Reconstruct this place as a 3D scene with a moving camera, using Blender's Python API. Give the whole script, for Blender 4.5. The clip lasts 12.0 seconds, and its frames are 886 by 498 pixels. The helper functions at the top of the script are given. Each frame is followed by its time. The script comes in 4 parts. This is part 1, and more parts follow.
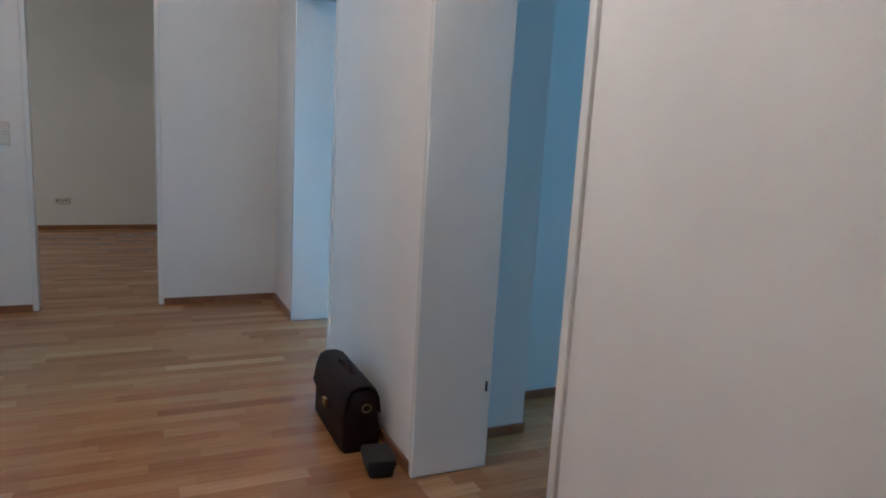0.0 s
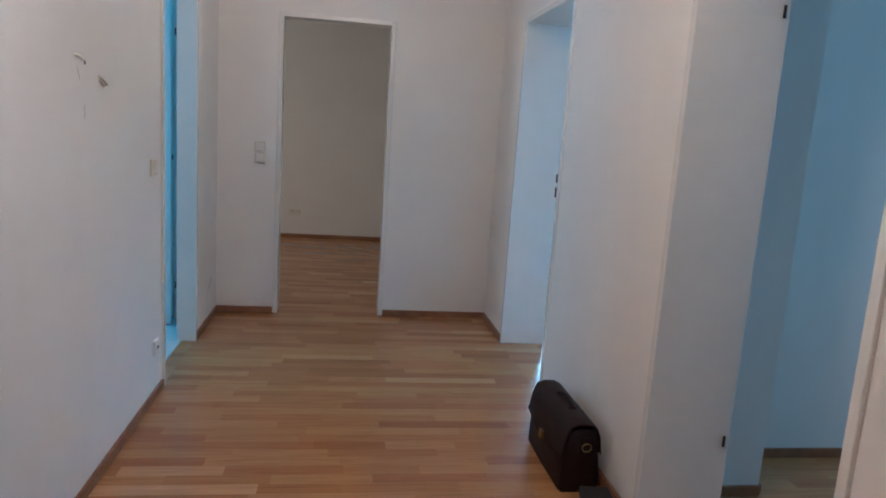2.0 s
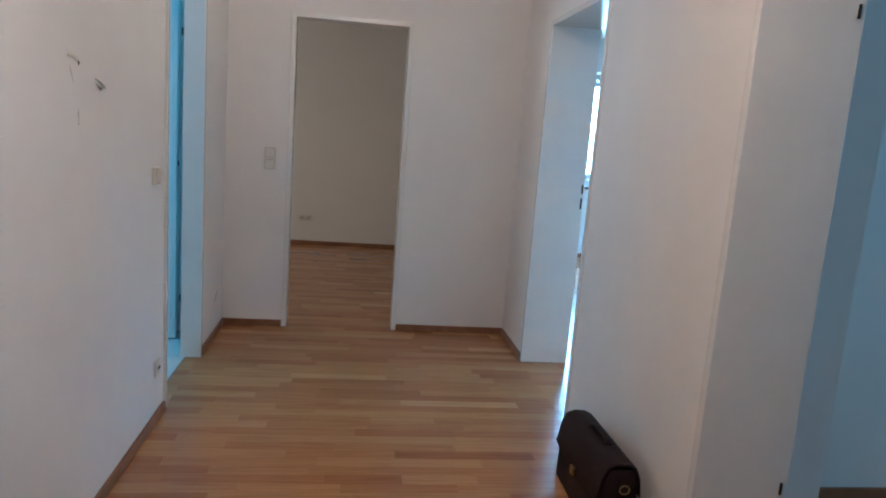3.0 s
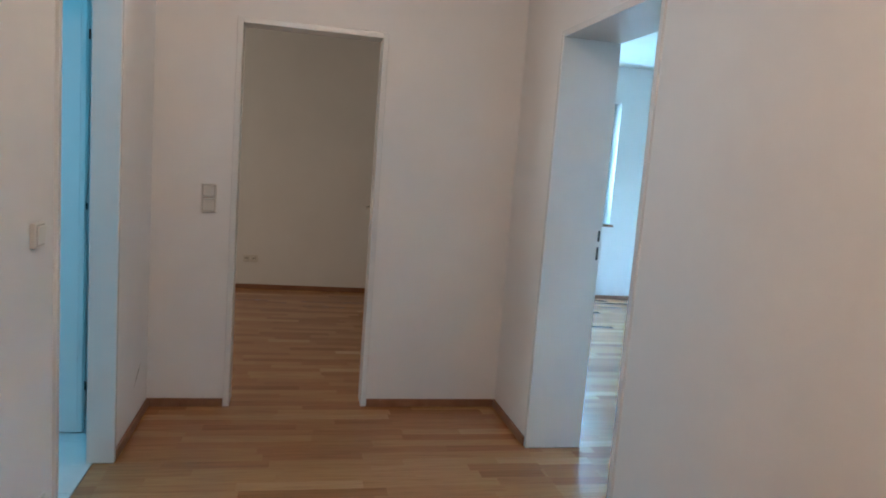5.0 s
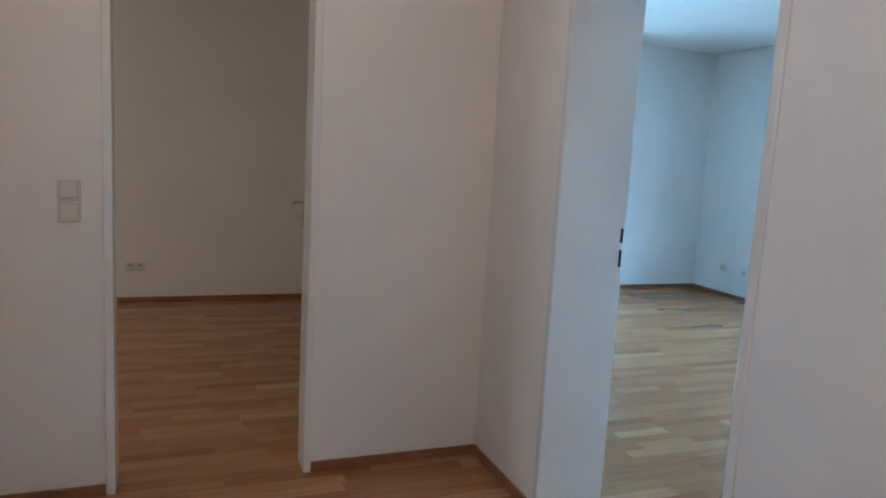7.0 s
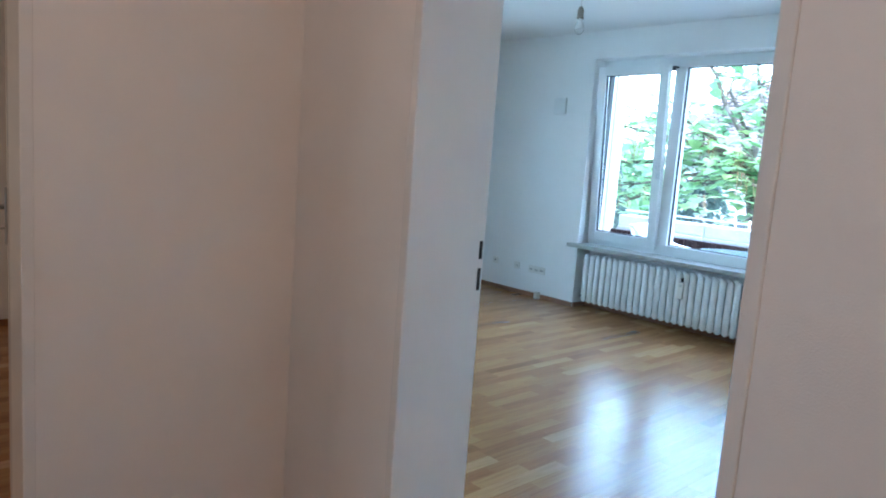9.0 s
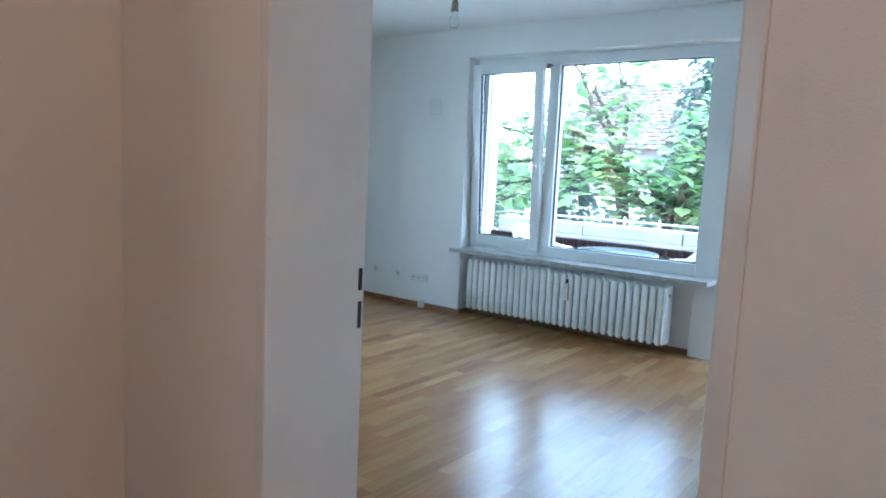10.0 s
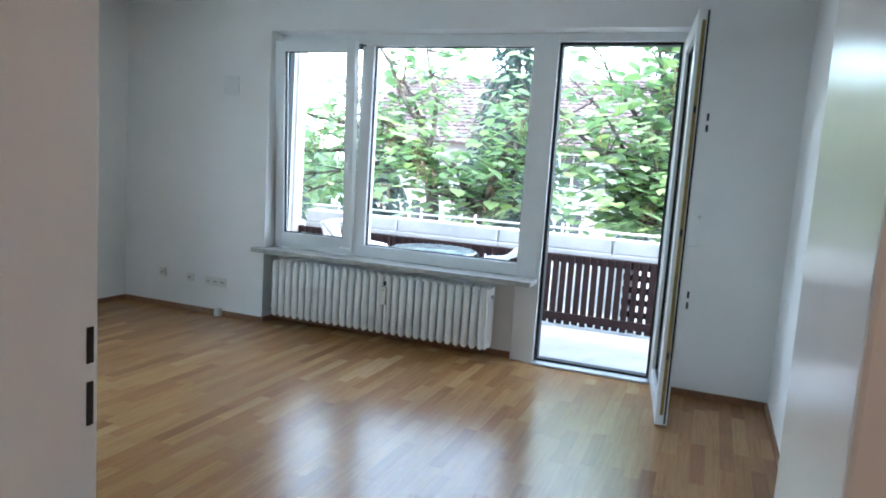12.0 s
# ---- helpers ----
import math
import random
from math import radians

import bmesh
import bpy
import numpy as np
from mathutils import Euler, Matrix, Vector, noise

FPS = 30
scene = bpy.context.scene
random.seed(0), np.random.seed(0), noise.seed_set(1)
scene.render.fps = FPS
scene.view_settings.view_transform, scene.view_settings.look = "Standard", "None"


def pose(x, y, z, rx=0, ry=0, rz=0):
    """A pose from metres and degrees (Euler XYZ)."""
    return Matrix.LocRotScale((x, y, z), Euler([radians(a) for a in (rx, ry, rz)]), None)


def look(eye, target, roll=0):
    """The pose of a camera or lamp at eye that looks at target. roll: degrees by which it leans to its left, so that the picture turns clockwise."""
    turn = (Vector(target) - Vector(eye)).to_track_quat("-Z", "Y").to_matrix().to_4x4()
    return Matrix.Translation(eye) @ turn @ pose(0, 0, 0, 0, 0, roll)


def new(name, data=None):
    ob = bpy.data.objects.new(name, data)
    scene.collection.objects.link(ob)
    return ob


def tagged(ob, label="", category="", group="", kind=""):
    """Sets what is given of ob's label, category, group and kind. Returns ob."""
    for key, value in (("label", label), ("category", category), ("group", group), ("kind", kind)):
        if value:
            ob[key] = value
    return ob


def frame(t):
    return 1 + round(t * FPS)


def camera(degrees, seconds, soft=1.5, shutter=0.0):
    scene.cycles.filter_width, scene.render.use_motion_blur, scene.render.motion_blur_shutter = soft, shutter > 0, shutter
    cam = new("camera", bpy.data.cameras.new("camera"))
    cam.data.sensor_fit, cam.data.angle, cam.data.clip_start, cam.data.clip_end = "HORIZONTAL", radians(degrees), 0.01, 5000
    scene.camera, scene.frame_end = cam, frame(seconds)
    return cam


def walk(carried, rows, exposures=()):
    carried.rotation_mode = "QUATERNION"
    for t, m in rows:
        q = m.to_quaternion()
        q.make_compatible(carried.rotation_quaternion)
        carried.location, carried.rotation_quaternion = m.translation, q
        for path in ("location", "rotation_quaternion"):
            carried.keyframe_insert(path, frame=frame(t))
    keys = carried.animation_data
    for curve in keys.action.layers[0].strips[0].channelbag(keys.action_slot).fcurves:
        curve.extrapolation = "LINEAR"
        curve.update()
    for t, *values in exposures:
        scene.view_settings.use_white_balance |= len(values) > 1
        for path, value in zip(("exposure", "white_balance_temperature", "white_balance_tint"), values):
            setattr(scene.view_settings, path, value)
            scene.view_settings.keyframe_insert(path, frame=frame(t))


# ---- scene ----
cam = camera(65.8, 12.0, soft=1.9)
PATH = [
    (0, (-0.936, -4.882, 1.297), (-0.11, -3.095, 0.944), 3.2),
    (0.5, (-0.97, -4.871, 1.307), (-0.308, -3.018, 0.95), 3.3),
    (1, (-1.002, -4.84, 1.304), (-0.517, -2.933, 0.945), 3.5),
    (1.5, (-1.04, -4.826, 1.309), (-0.675, -2.893, 0.945), 3.6),
    (2, (-1.054, -4.774, 1.321), (-0.761, -2.824, 0.986), 3.8),
    (2.5, (-1.07, -4.672, 1.327), (-0.801, -2.718, 1.0), 4.3),
    (4.5, (-1.148, -3.943, 1.37), (-0.842, -1.989, 1.079), 3.3),
    (5, (-1.18, -3.692, 1.367), (-0.757, -1.752, 1.125), 4.4),
    (5.5, (-1.204, -3.483, 1.364), (-0.707, -1.563, 1.104), 4.6),
    (6, (-1.239, -3.195, 1.367), (-0.701, -1.287, 1.103), 4.5),
    (6.5, (-1.25, -2.967, 1.354), (-0.656, -1.074, 1.1), 3.9),
    (6.7, (-1.258, -2.862, 1.349), (-0.613, -0.987, 1.086), 3.6),
    (8.3, (-1.2, -2.18, 1.34), (-0.197, -0.472, 1.067), 2.3),
    (8.5, (-1.18, -2.12, 1.337), (-0.103, -0.457, 1.063), 2.5),
    (9, (-1.144, -1.972, 1.341), (0.195, -0.51, 1.075), 4.2),
    (9.5, (-1.052, -1.849, 1.344), (0.407, -0.506, 1.083), 4.2),
    (10, (-0.891, -1.719, 1.356), (0.687, -0.515, 1.117), 2.7),
    (10.5, (-0.764, -1.625, 1.36), (0.909, -0.551, 1.14), 2.5),
    (11, (-0.625, -1.519, 1.363), (1.147, -0.615, 1.15), 3.4),
    (11.5, (-0.524, -1.446, 1.365), (1.294, -0.645, 1.14), 3.8),
    (12, (-0.438, -1.392, 1.366), (1.415, -0.676, 1.129), 3.9),
]
EXPOSURES = [(0.0, 4.37, 3870, -8), (1.5, 4.45, 4050, -5), (2.5, 4.45, 4120, -4), (5.0, 4.41, 4500, -4), (6.5, 4.31, 4430, -2),
             (8.5, 4.28, 4650, 3), (9.5, 4.16, 5000, 6), (11.0, 3.89, 5350, 9), (12.0, 3.78, 5800, 12)]
walk(cam, [(t, look(e, g, r)) for t, e, g, r in PATH], EXPOSURES)

# ---- light ----
world = bpy.data.worlds.new("sky")
scene.world = world
world.use_nodes = True
sky = world.node_tree.nodes.new("ShaderNodeTexSky")
sky.sky_type, sky.sun_disc = "NISHITA", False
sky.sun_elevation, sky.sun_rotation = radians(49), radians(-151)
sky.air_density, sky.dust_density = 1.0, 1.4
background = world.node_tree.nodes["Background"]
background.inputs["Strength"].default_value = 0.15
# overcast: the blue is washed out
cloud = world.node_tree.nodes.new("ShaderNodeHueSaturation")
cloud.inputs["Saturation"].default_value = 0.62
cloud.inputs["Hue"].default_value = 0.475
world.node_tree.links.new(sky.outputs["Color"], cloud.inputs["Color"])
world.node_tree.links.new(cloud.outputs["Color"], background.inputs["Color"])


def lamp(name, kind, place, energy, colour):
    data = bpy.data.lights.new(name, kind)
    data.energy, data.color = energy, colour
    ob = new(name, data)
    ob.matrix_world = place
    return ob


sun = lamp("sun", "SUN", look((-5, -9, 12), (0, 0, 0)), 0.8, (1.0, 0.97, 0.92))
sun.data.angle = radians(20)


def area_lamp(name, eye, target, w, h, energy, colour):
    ob = lamp(name, "AREA", look(eye, target), energy, colour)
    ob.data.shape, ob.data.size, ob.data.size_y = "RECTANGLE", w, h


# kitchen and bathroom: tinted lamps added for unseen windows, no openings built
area_lamp("kitchen_unseen_window_light", (3.3, -3.0, 1.5), (0, -3.1, 1.2), 1.3, 1.3, 0.6, (0.70, 0.94, 1.0))
area_lamp("bathroom_unseen_window_light", (-3.6, -0.80, 1.7), (-2, -1.7, 1.1), 0.7, 0.8, 0.6, (0.41, 0.86, 1.0))
area_lamp("living_north_window_light", (1.755, 3.76, 1.52), (1.755, 0, 1.2), 0.96, 1.28, 1.7, (0.66, 0.93, 1.0))
# added warm fill for the bedroom; no window or lamp stands there
area_lamp("bedroom_fill_light", (-4.25, 1.8, 1.5), (0, 1.8, 1.1), 1.4, 1.3, 1.0, (1.0, 0.66, 0.39))


# ---- materials ----
def material(name, colour, rough=0.6, metal=0.0, **more):
    m = bpy.data.materials.new(name)
    m.use_nodes = True
    p = m.node_tree.nodes["Principled BSDF"]
    p.inputs["Base Color"].default_value = (*colour, 1)
    p.inputs["Roughness"].default_value = rough
    p.inputs["Metallic"].default_value = metal
    for key, value in more.items():
        p.inputs[key.replace("_", " ")].default_value = value
    return m


def node(m, kind, **sockets):
    n = m.node_tree.nodes.new(kind)
    for key, value in sockets.items():
        n.inputs[key].default_value = value
    return n


def link(m, a, b):
    m.node_tree.links.new(a, b)


def principled(m):
    return m.node_tree.nodes["Principled BSDF"]


def ramp(m, source, stops):
    r = m.node_tree.nodes.new("ShaderNodeValToRGB")
    link(m, source, r.inputs["Fac"])
    while len(r.color_ramp.elements) < len(stops):
        r.color_ramp.elements.new(0.5)
    for e, (at, c) in zip(r.color_ramp.elements, stops):
        e.position, e.color = at, (*c, 1)
    return r.outputs["Color"]


def mottled(m, dark, light, scale, bump=0.0, bump_scale=200.0, distance=0.002, rough=None):
    """Two scales of tone on the base colour, fine relief on the normal."""
    co = node(m, "ShaderNodeTexCoord").outputs["Object"]
    big = node(m, "ShaderNodeTexNoise", Scale=scale, Detail=6.0, Roughness=0.6)
    link(m, co, big.inputs["Vector"])
    link(m, ramp(m, big.outputs["Fac"], [(0.3, dark), (0.7, light)]), principled(m).inputs["Base Color"])
    fine = node(m, "ShaderNodeTexNoise", Scale=bump_scale, Detail=3.0)
    link(m, co, fine.inputs["Vector"])
    if bump:
        b = node(m, "ShaderNodeBump", Strength=bump, Distance=distance)
        link(m, fine.outputs["Fac"], b.inputs["Height"])
        link(m, b.outputs["Normal"], principled(m).inputs["Normal"])
    if rough:
        r = node(m, "ShaderNodeMapRange")
        r.inputs["To Min"].default_value, r.inputs["To Max"].default_value = rough
        link(m, big.outputs["Fac"], r.inputs["Value"])
        link(m, r.outputs["Result"], principled(m).inputs["Roughness"])
    return m


PLASTER = mottled(material("wall_paint", (0.78, 0.77, 0.75), 0.85), (0.785, 0.775, 0.76), (0.825, 0.815, 0.80), 2.2, 0.35, 260.0, 0.0015)
CEILING = mottled(material("ceiling_paint", (0.8, 0.8, 0.79), 0.9), (0.78, 0.78, 0.77), (0.82, 0.82, 0.81), 1.5, 0.2, 200.0)
ENAMEL = mottled(material("door_frame_enamel", (0.78, 0.78, 0.77), 0.25, Specular_IOR_Level=0.35), (0.76, 0.76, 0.745), (0.80, 0.80, 0.79), 3.0, 0.05, 40.0, 0.002, (0.18, 0.265))
UPVC = mottled(material("white_window_plastic", (0.76, 0.77, 0.77), 0.35), (0.74, 0.75, 0.75), (0.79, 0.80, 0.80), 5.0, 0.03, 90.0)
SWITCH = mottled(material("switch_plastic", (0.72, 0.70, 0.65), 0.35), (0.69, 0.67, 0.62), (0.74, 0.72, 0.67), 20.0)
# darker switch plastic: the shade of the rocker's recess as a colour
GAP_SHADE = mottled(material("switch_gap_shade", (0.45, 0.43, 0.39), 0.7), (0.42, 0.40, 0.36), (0.50, 0.48, 0.44), 20.0)
SKIRT = mottled(material("baseboard_wood", (0.26, 0.125, 0.06), 0.42), (0.2, 0.09, 0.042), (0.30, 0.15, 0.075), 9.0, 0.1, 120.0)
STONE = mottled(material("sill_stone", (0.38, 0.37, 0.34), 0.3), (0.26, 0.25, 0.23), (0.46, 0.45, 0.42), 18.0, 0.05, 200.0)
RADIATOR = mottled(material("radiator_enamel", (0.78, 0.78, 0.76), 0.35), (0.75, 0.75, 0.72), (0.80, 0.80, 0.78), 8.0, 0.05, 120.0)
LEATHER = mottled(material("dark_leather", (0.022, 0.011, 0.011), 0.42), (0.007, 0.0028, 0.0032), (0.016, 0.0065, 0.0072), 14.0, 0.5, 320.0, 0.002, (0.5, 0.68))
principled(LEATHER).inputs["Specular IOR Level"].default_value = 0.28
BLACK = mottled(material("black_fabric", (0.015, 0.015, 0.017), 0.75), (0.006, 0.006, 0.008), (0.013, 0.013, 0.015), 30.0, 0.5, 600.0)
GREYLID = mottled(material("worn_black_lid", (0.045, 0.043, 0.04), 0.6), (0.014, 0.0125, 0.012), (0.027, 0.024, 0.023), 26.0, 0.3, 400.0)
BRASS = mottled(material("brass", (0.36, 0.25, 0.10), 0.45, 1.0), (0.26, 0.18, 0.07), (0.42, 0.30, 0.13), 40.0)
STEEL = mottled(material("satin_steel", (0.55, 0.55, 0.54), 0.32, 1.0), (0.48, 0.48, 0.47), (0.6, 0.6, 0.59), 30.0)
DARK = mottled(material("dark_slot", (0.012, 0.012, 0.012), 0.6), (0.01, 0.01, 0.01), (0.016, 0.016, 0.016), 30.0)
RUBBER = mottled(material("black_gasket", (0.014, 0.014, 0.015), 0.6), (0.01, 0.01, 0.011), (0.02, 0.02, 0.02), 30.0)
COPPER = mottled(material("bare_wire", (0.55, 0.33, 0.2), 0.4, 1.0), (0.5, 0.3, 0.18), (0.6, 0.36, 0.24), 50.0)
TILE = mottled(material("white_floor_tile", (0.7, 0.72, 0.72), 0.15), (0.67, 0.69, 0.69), (0.74, 0.75, 0.75), 5.0, 0.04, 60.0)
GROUT = mottled(material("grey_grout", (0.3, 0.3, 0.29), 0.9), (0.26, 0.26, 0.25), (0.34, 0.34, 0.33), 30.0)
FENCE = mottled(material("dark_stained_wood", (0.032, 0.016, 0.014), 0.75, Specular_IOR_Level=0.2), (0.012, 0.0065, 0.007), (0.024, 0.0125, 0.013), 8.0, 0.3, 80.0)
BALCONY = mottled(material("balcony_screed", (0.5, 0.49, 0.47), 0.85), (0.31, 0.305, 0.30), (0.40, 0.395, 0.39), 4.0, 0.3, 120.0)
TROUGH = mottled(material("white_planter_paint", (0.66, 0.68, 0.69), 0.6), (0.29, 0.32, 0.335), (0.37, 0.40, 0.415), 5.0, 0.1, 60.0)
RAIL = mottled(material("galvanised_rail", (0.55, 0.56, 0.56), 0.45, 0.6), (0.48, 0.49, 0.49), (0.6, 0.61, 0.61), 20.0)
PLASTIC = mottled(material("white_garden_plastic", (0.76, 0.77, 0.77), 0.4), (0.72, 0.73, 0.73), (0.79, 0.80, 0.80), 6.0)
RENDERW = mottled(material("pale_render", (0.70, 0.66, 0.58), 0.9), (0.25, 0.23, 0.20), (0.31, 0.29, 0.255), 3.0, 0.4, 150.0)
FACADE = mottled(material("white_facade", (0.55, 0.55, 0.53), 0.9), (0.30, 0.30, 0.288), (0.38, 0.38, 0.365), 0.6, 0.2, 60.0)
ROOFTILE = mottled(material("weathered_roof_tile", (0.24, 0.15, 0.13), 0.85), (0.10, 0.06, 0.055), (0.2, 0.13, 0.115), 1.2, 0.2, 20.0)
BARK = mottled(material("bark", (0.14, 0.10, 0.075), 0.95), (0.06, 0.05, 0.04), (0.13, 0.11, 0.088), 7.0, 0.8, 30.0, 0.02)
SPRUCE = mottled(material("spruce_needles", (0.035, 0.062, 0.05), 0.8), (0.03, 0.05, 0.045), (0.055, 0.088, 0.075), 3.0)
GRASS = mottled(material("lawn", (0.06, 0.10, 0.035), 0.95), (0.20, 0.20, 0.17), (0.34, 0.33, 0.30), 0.8, 0.5, 20.0, 0.02)
DUSKY = mottled(material("far_window_dark", (0.05, 0.055, 0.06), 0.15), (0.04, 0.045, 0.05), (0.07, 0.075, 0.08), 2.0)


def leaf_material():
    m = material("catalpa_leaf", (0.09, 0.16, 0.03), 0.38, Specular_IOR_Level=0.9)
    g = node(m, "ShaderNodeNewGeometry")
    tone = ramp(m, g.outputs["Random Per Island"], [(0.0, (0.09, 0.13, 0.085)), (0.4, (0.135, 0.185, 0.115)), (0.8, (0.185, 0.24, 0.14)), (1.0, (0.26, 0.295, 0.145))])
    link(m, tone, principled(m).inputs["Base Color"])
    t = node(m, "ShaderNodeBsdfTranslucent")
    lit = node(m, "ShaderNodeMixRGB", Fac=1.0, Color2=(2.0, 2.4, 1.7, 1))
    lit.blend_type = "MULTIPLY"
    link(m, tone, lit.inputs["Color1"])
    link(m, lit.outputs["Color"], t.inputs["Color"])
    mix = node(m, "ShaderNodeMixShader", Fac=0.5)
    link(m, principled(m).outputs["BSDF"], mix.inputs[1])
    link(m, t.outputs["BSDF"], mix.inputs[2])
    link(m, mix.outputs["Shader"], m.node_tree.nodes["Material Output"].inputs["Surface"])
    return m


LEAF = leaf_material()


def parquet_material():
    m = material("oak_parquet", (0.36, 0.21, 0.11), 0.3)
    co = node(m, "ShaderNodeTexCoord").outputs["Object"]
    info = node(m, "ShaderNodeObjectInfo")
    geo = node(m, "ShaderNodeNewGeometry")
    add = node(m, "ShaderNodeMath")
    link(m, info.outputs["Random"], add.inputs[0])
    link(m, geo.outputs["Random Per Island"], add.inputs[1])
    rnd = node(m, "ShaderNodeMath")
    rnd.operation = "FRACT"
    link(m, add.outputs["Value"], rnd.inputs[0])
    base = ramp(m, rnd.outputs["Value"], [(0.0, (0.265, 0.117, 0.038)), (0.05, (0.31, 0.143, 0.047)), (0.35, (0.35, 0.17, 0.058)), (0.65, (0.385, 0.194, 0.068)), (0.93, (0.43, 0.225, 0.083)), (1.0, (0.52, 0.30, 0.127))])
    # the grain runs along the strips, shifted from strip to strip
    shift = node(m, "ShaderNodeVectorMath")
    shift.operation = "MULTIPLY_ADD"
    shift.inputs[1].default_value = (1.3, 24.0, 14.0)
    place = node(m, "ShaderNodeCombineXYZ")
    scaled = node(m, "ShaderNodeMath")
    scaled.operation, scaled.inputs[1].default_value = "MULTIPLY", 37.0
    link(m, rnd.outputs["Value"], scaled.inputs[0])
    link(m, scaled.outputs["Value"], place.inputs["X"])
    link(m, scaled.outputs["Value"], place.inputs["Z"])
    world_co = node(m, "ShaderNodeNewGeometry").outputs["Position"]
    link(m, world_co, shift.inputs[0])
    link(m, place.outputs["Vector"], shift.inputs[2])
    grain = node(m, "ShaderNodeTexNoise", Scale=3.0, Detail=5.0, Roughness=0.58, Distortion=0.4)
    link(m, shift.outputs["Vector"], grain.inputs["Vector"])
    shade = ramp(m, grain.outputs["Fac"], [(0.3, (0.74, 0.70, 0.66)), (0.55, (1.0, 1.0, 1.0)), (0.75, (1.1, 1.1, 1.08))])
    mul = node(m, "ShaderNodeMixRGB", Fac=0.8)
    mul.blend_type = "MULTIPLY"
    link(m, base, mul.inputs["Color1"])
    link(m, shade, mul.inputs["Color2"])
    link(m, mul.outputs["Color"], principled(m).inputs["Base Color"])
    rough = node(m, "ShaderNodeMapRange")
    rough.inputs["To Min"].default_value, rough.inputs["To Max"].default_value = 0.21, 0.268
    wear = node(m, "ShaderNodeTexNoise", Scale=2.5, Detail=4.0)
    link(m, world_co, wear.inputs["Vector"])
    link(m, wear.outputs["Fac"], rough.inputs["Value"])
    link(m, rough.outputs["Result"], principled(m).inputs["Roughness"])
    principled(m).inputs["Specular IOR Level"].default_value = 0.62
    return m


PARQUET = parquet_material()
UNDER = mottled(material("parquet_joint", (0.16, 0.09, 0.05), 0.8), (0.13, 0.07, 0.038), (0.19, 0.105, 0.06), 12.0)
GLASS = material("window_glass", (1, 1, 1), 0.0, Transmission_Weight=1.0, IOR=1.05)
CLEAR = material("bulb_glass", (1, 1, 1), 0.02, Transmission_Weight=1.0, IOR=1.2)
FROST = material("table_glass", (0.10, 0.14, 0.15), 0.2, Transmission_Weight=0.3, IOR=1.3)


# ---- mesh helpers ----
def cuboid(bm, x0, x1, y0, y1, z0, z1, bevel=0.0, turn=None):
    m = Matrix.Translation(((x0 + x1) / 2, (y0 + y1) / 2, (z0 + z1) / 2)) @ Matrix.Diagonal((abs(x1 - x0), abs(y1 - y0), abs(z1 - z0), 1))
    made = bmesh.ops.create_cube(bm, size=1, matrix=(turn or Matrix()) @ m)["verts"]
    if bevel:
        edges = list({e for v in made for e in v.link_edges})
        bmesh.ops.bevel(bm, geom=edges, offset=bevel, segments=2, affect="EDGES", profile=0.6)
    return bm


def tube(bm, a, b, r0, r1=None, sides=12):
    a, b = Vector(a), Vector(b)
    m = Matrix.Translation((a + b) / 2) @ (b - a).to_track_quat("Z", "Y").to_matrix().to_4x4()
    bmesh.ops.create_cone(bm, cap_ends=True, segments=sides, radius1=r0, radius2=r0 if r1 is None else r1, depth=(b - a).length, matrix=m)
    return bm


def lathe(bm, profile, centre, sides=20):
    """A solid of rotation about z: profile of (radius, z)."""
    rings = []
    for r, z in profile:
        rings.append([bm.verts.new((centre[0] + r * math.cos(2 * math.pi * k / sides), centre[1] + r * math.sin(2 * math.pi * k / sides), centre[2] + z)) for k in range(sides)])
    for a, b in zip(rings, rings[1:]):
        for k in range(sides):
            bm.faces.new((a[k], a[(k + 1) % sides], b[(k + 1) % sides], b[k]))
    bm.faces.new(rings[0][::-1])
    bm.faces.new(rings[-1])
    return bm


def sweep(bm, points, r, sides=8):
    """A round bar along points."""
    pts = [Vector(p) for p in points]
    rings = []
    for i, p in enumerate(pts):
        d = (pts[min(i + 1, len(pts) - 1)] - pts[max(i - 1, 0)]).normalized()
        q = d.to_track_quat("Z", "Y")
        rings.append([bm.verts.new(p + q @ Vector((r * math.cos(2 * math.pi * k / sides), r * math.sin(2 * math.pi * k / sides), 0))) for k in range(sides)])
    for a, b in zip(rings, rings[1:]):
        for k in range(sides):
            bm.faces.new((a[k], a[(k + 1) % sides], b[(k + 1) % sides], b[k]))
    bm.faces.new(rings[0][::-1])
    bm.faces.new(rings[-1])
    return bm


def mesh_of(name, bm, mat, smooth=False):
    bmesh.ops.recalc_face_normals(bm, faces=bm.faces[:])
    me = bpy.data.meshes.new(name)
    bm.to_mesh(me)
    bm.free()
    me.materials.append(mat)
    if smooth:
        me.polygons.foreach_set("use_smooth", [True] * len(me.polygons))
    return me


def part(name, bm, mat, parent=None, label="", smooth=False):
    ob = new(name, mesh_of(name, bm, mat, smooth))
    ob.parent = parent
    return tagged(ob, label)


def thing(name, label, category, at=(0, 0, 0), group="", kind=""):
    ob = new(name)
    ob.empty_display_size = 0.1
    ob.location = at
    return tagged(ob, label, category, group, kind)


def structure(name, bm, mat, label, category, smooth=False):
    return tagged(part(name, bm, mat, None, label, smooth), label, category, "", "structure")


def boxes(*rows, bevel=0.0):
    bm = bmesh.new()
    for r in rows:
        cuboid(bm, *r, bevel=bevel)
    return bm


# ---- the shell: hall, bedroom, bathroom, kitchen, living room ----
TOP = 2.58
END = -7.2
LW = 4.189
HEAD = 2.03

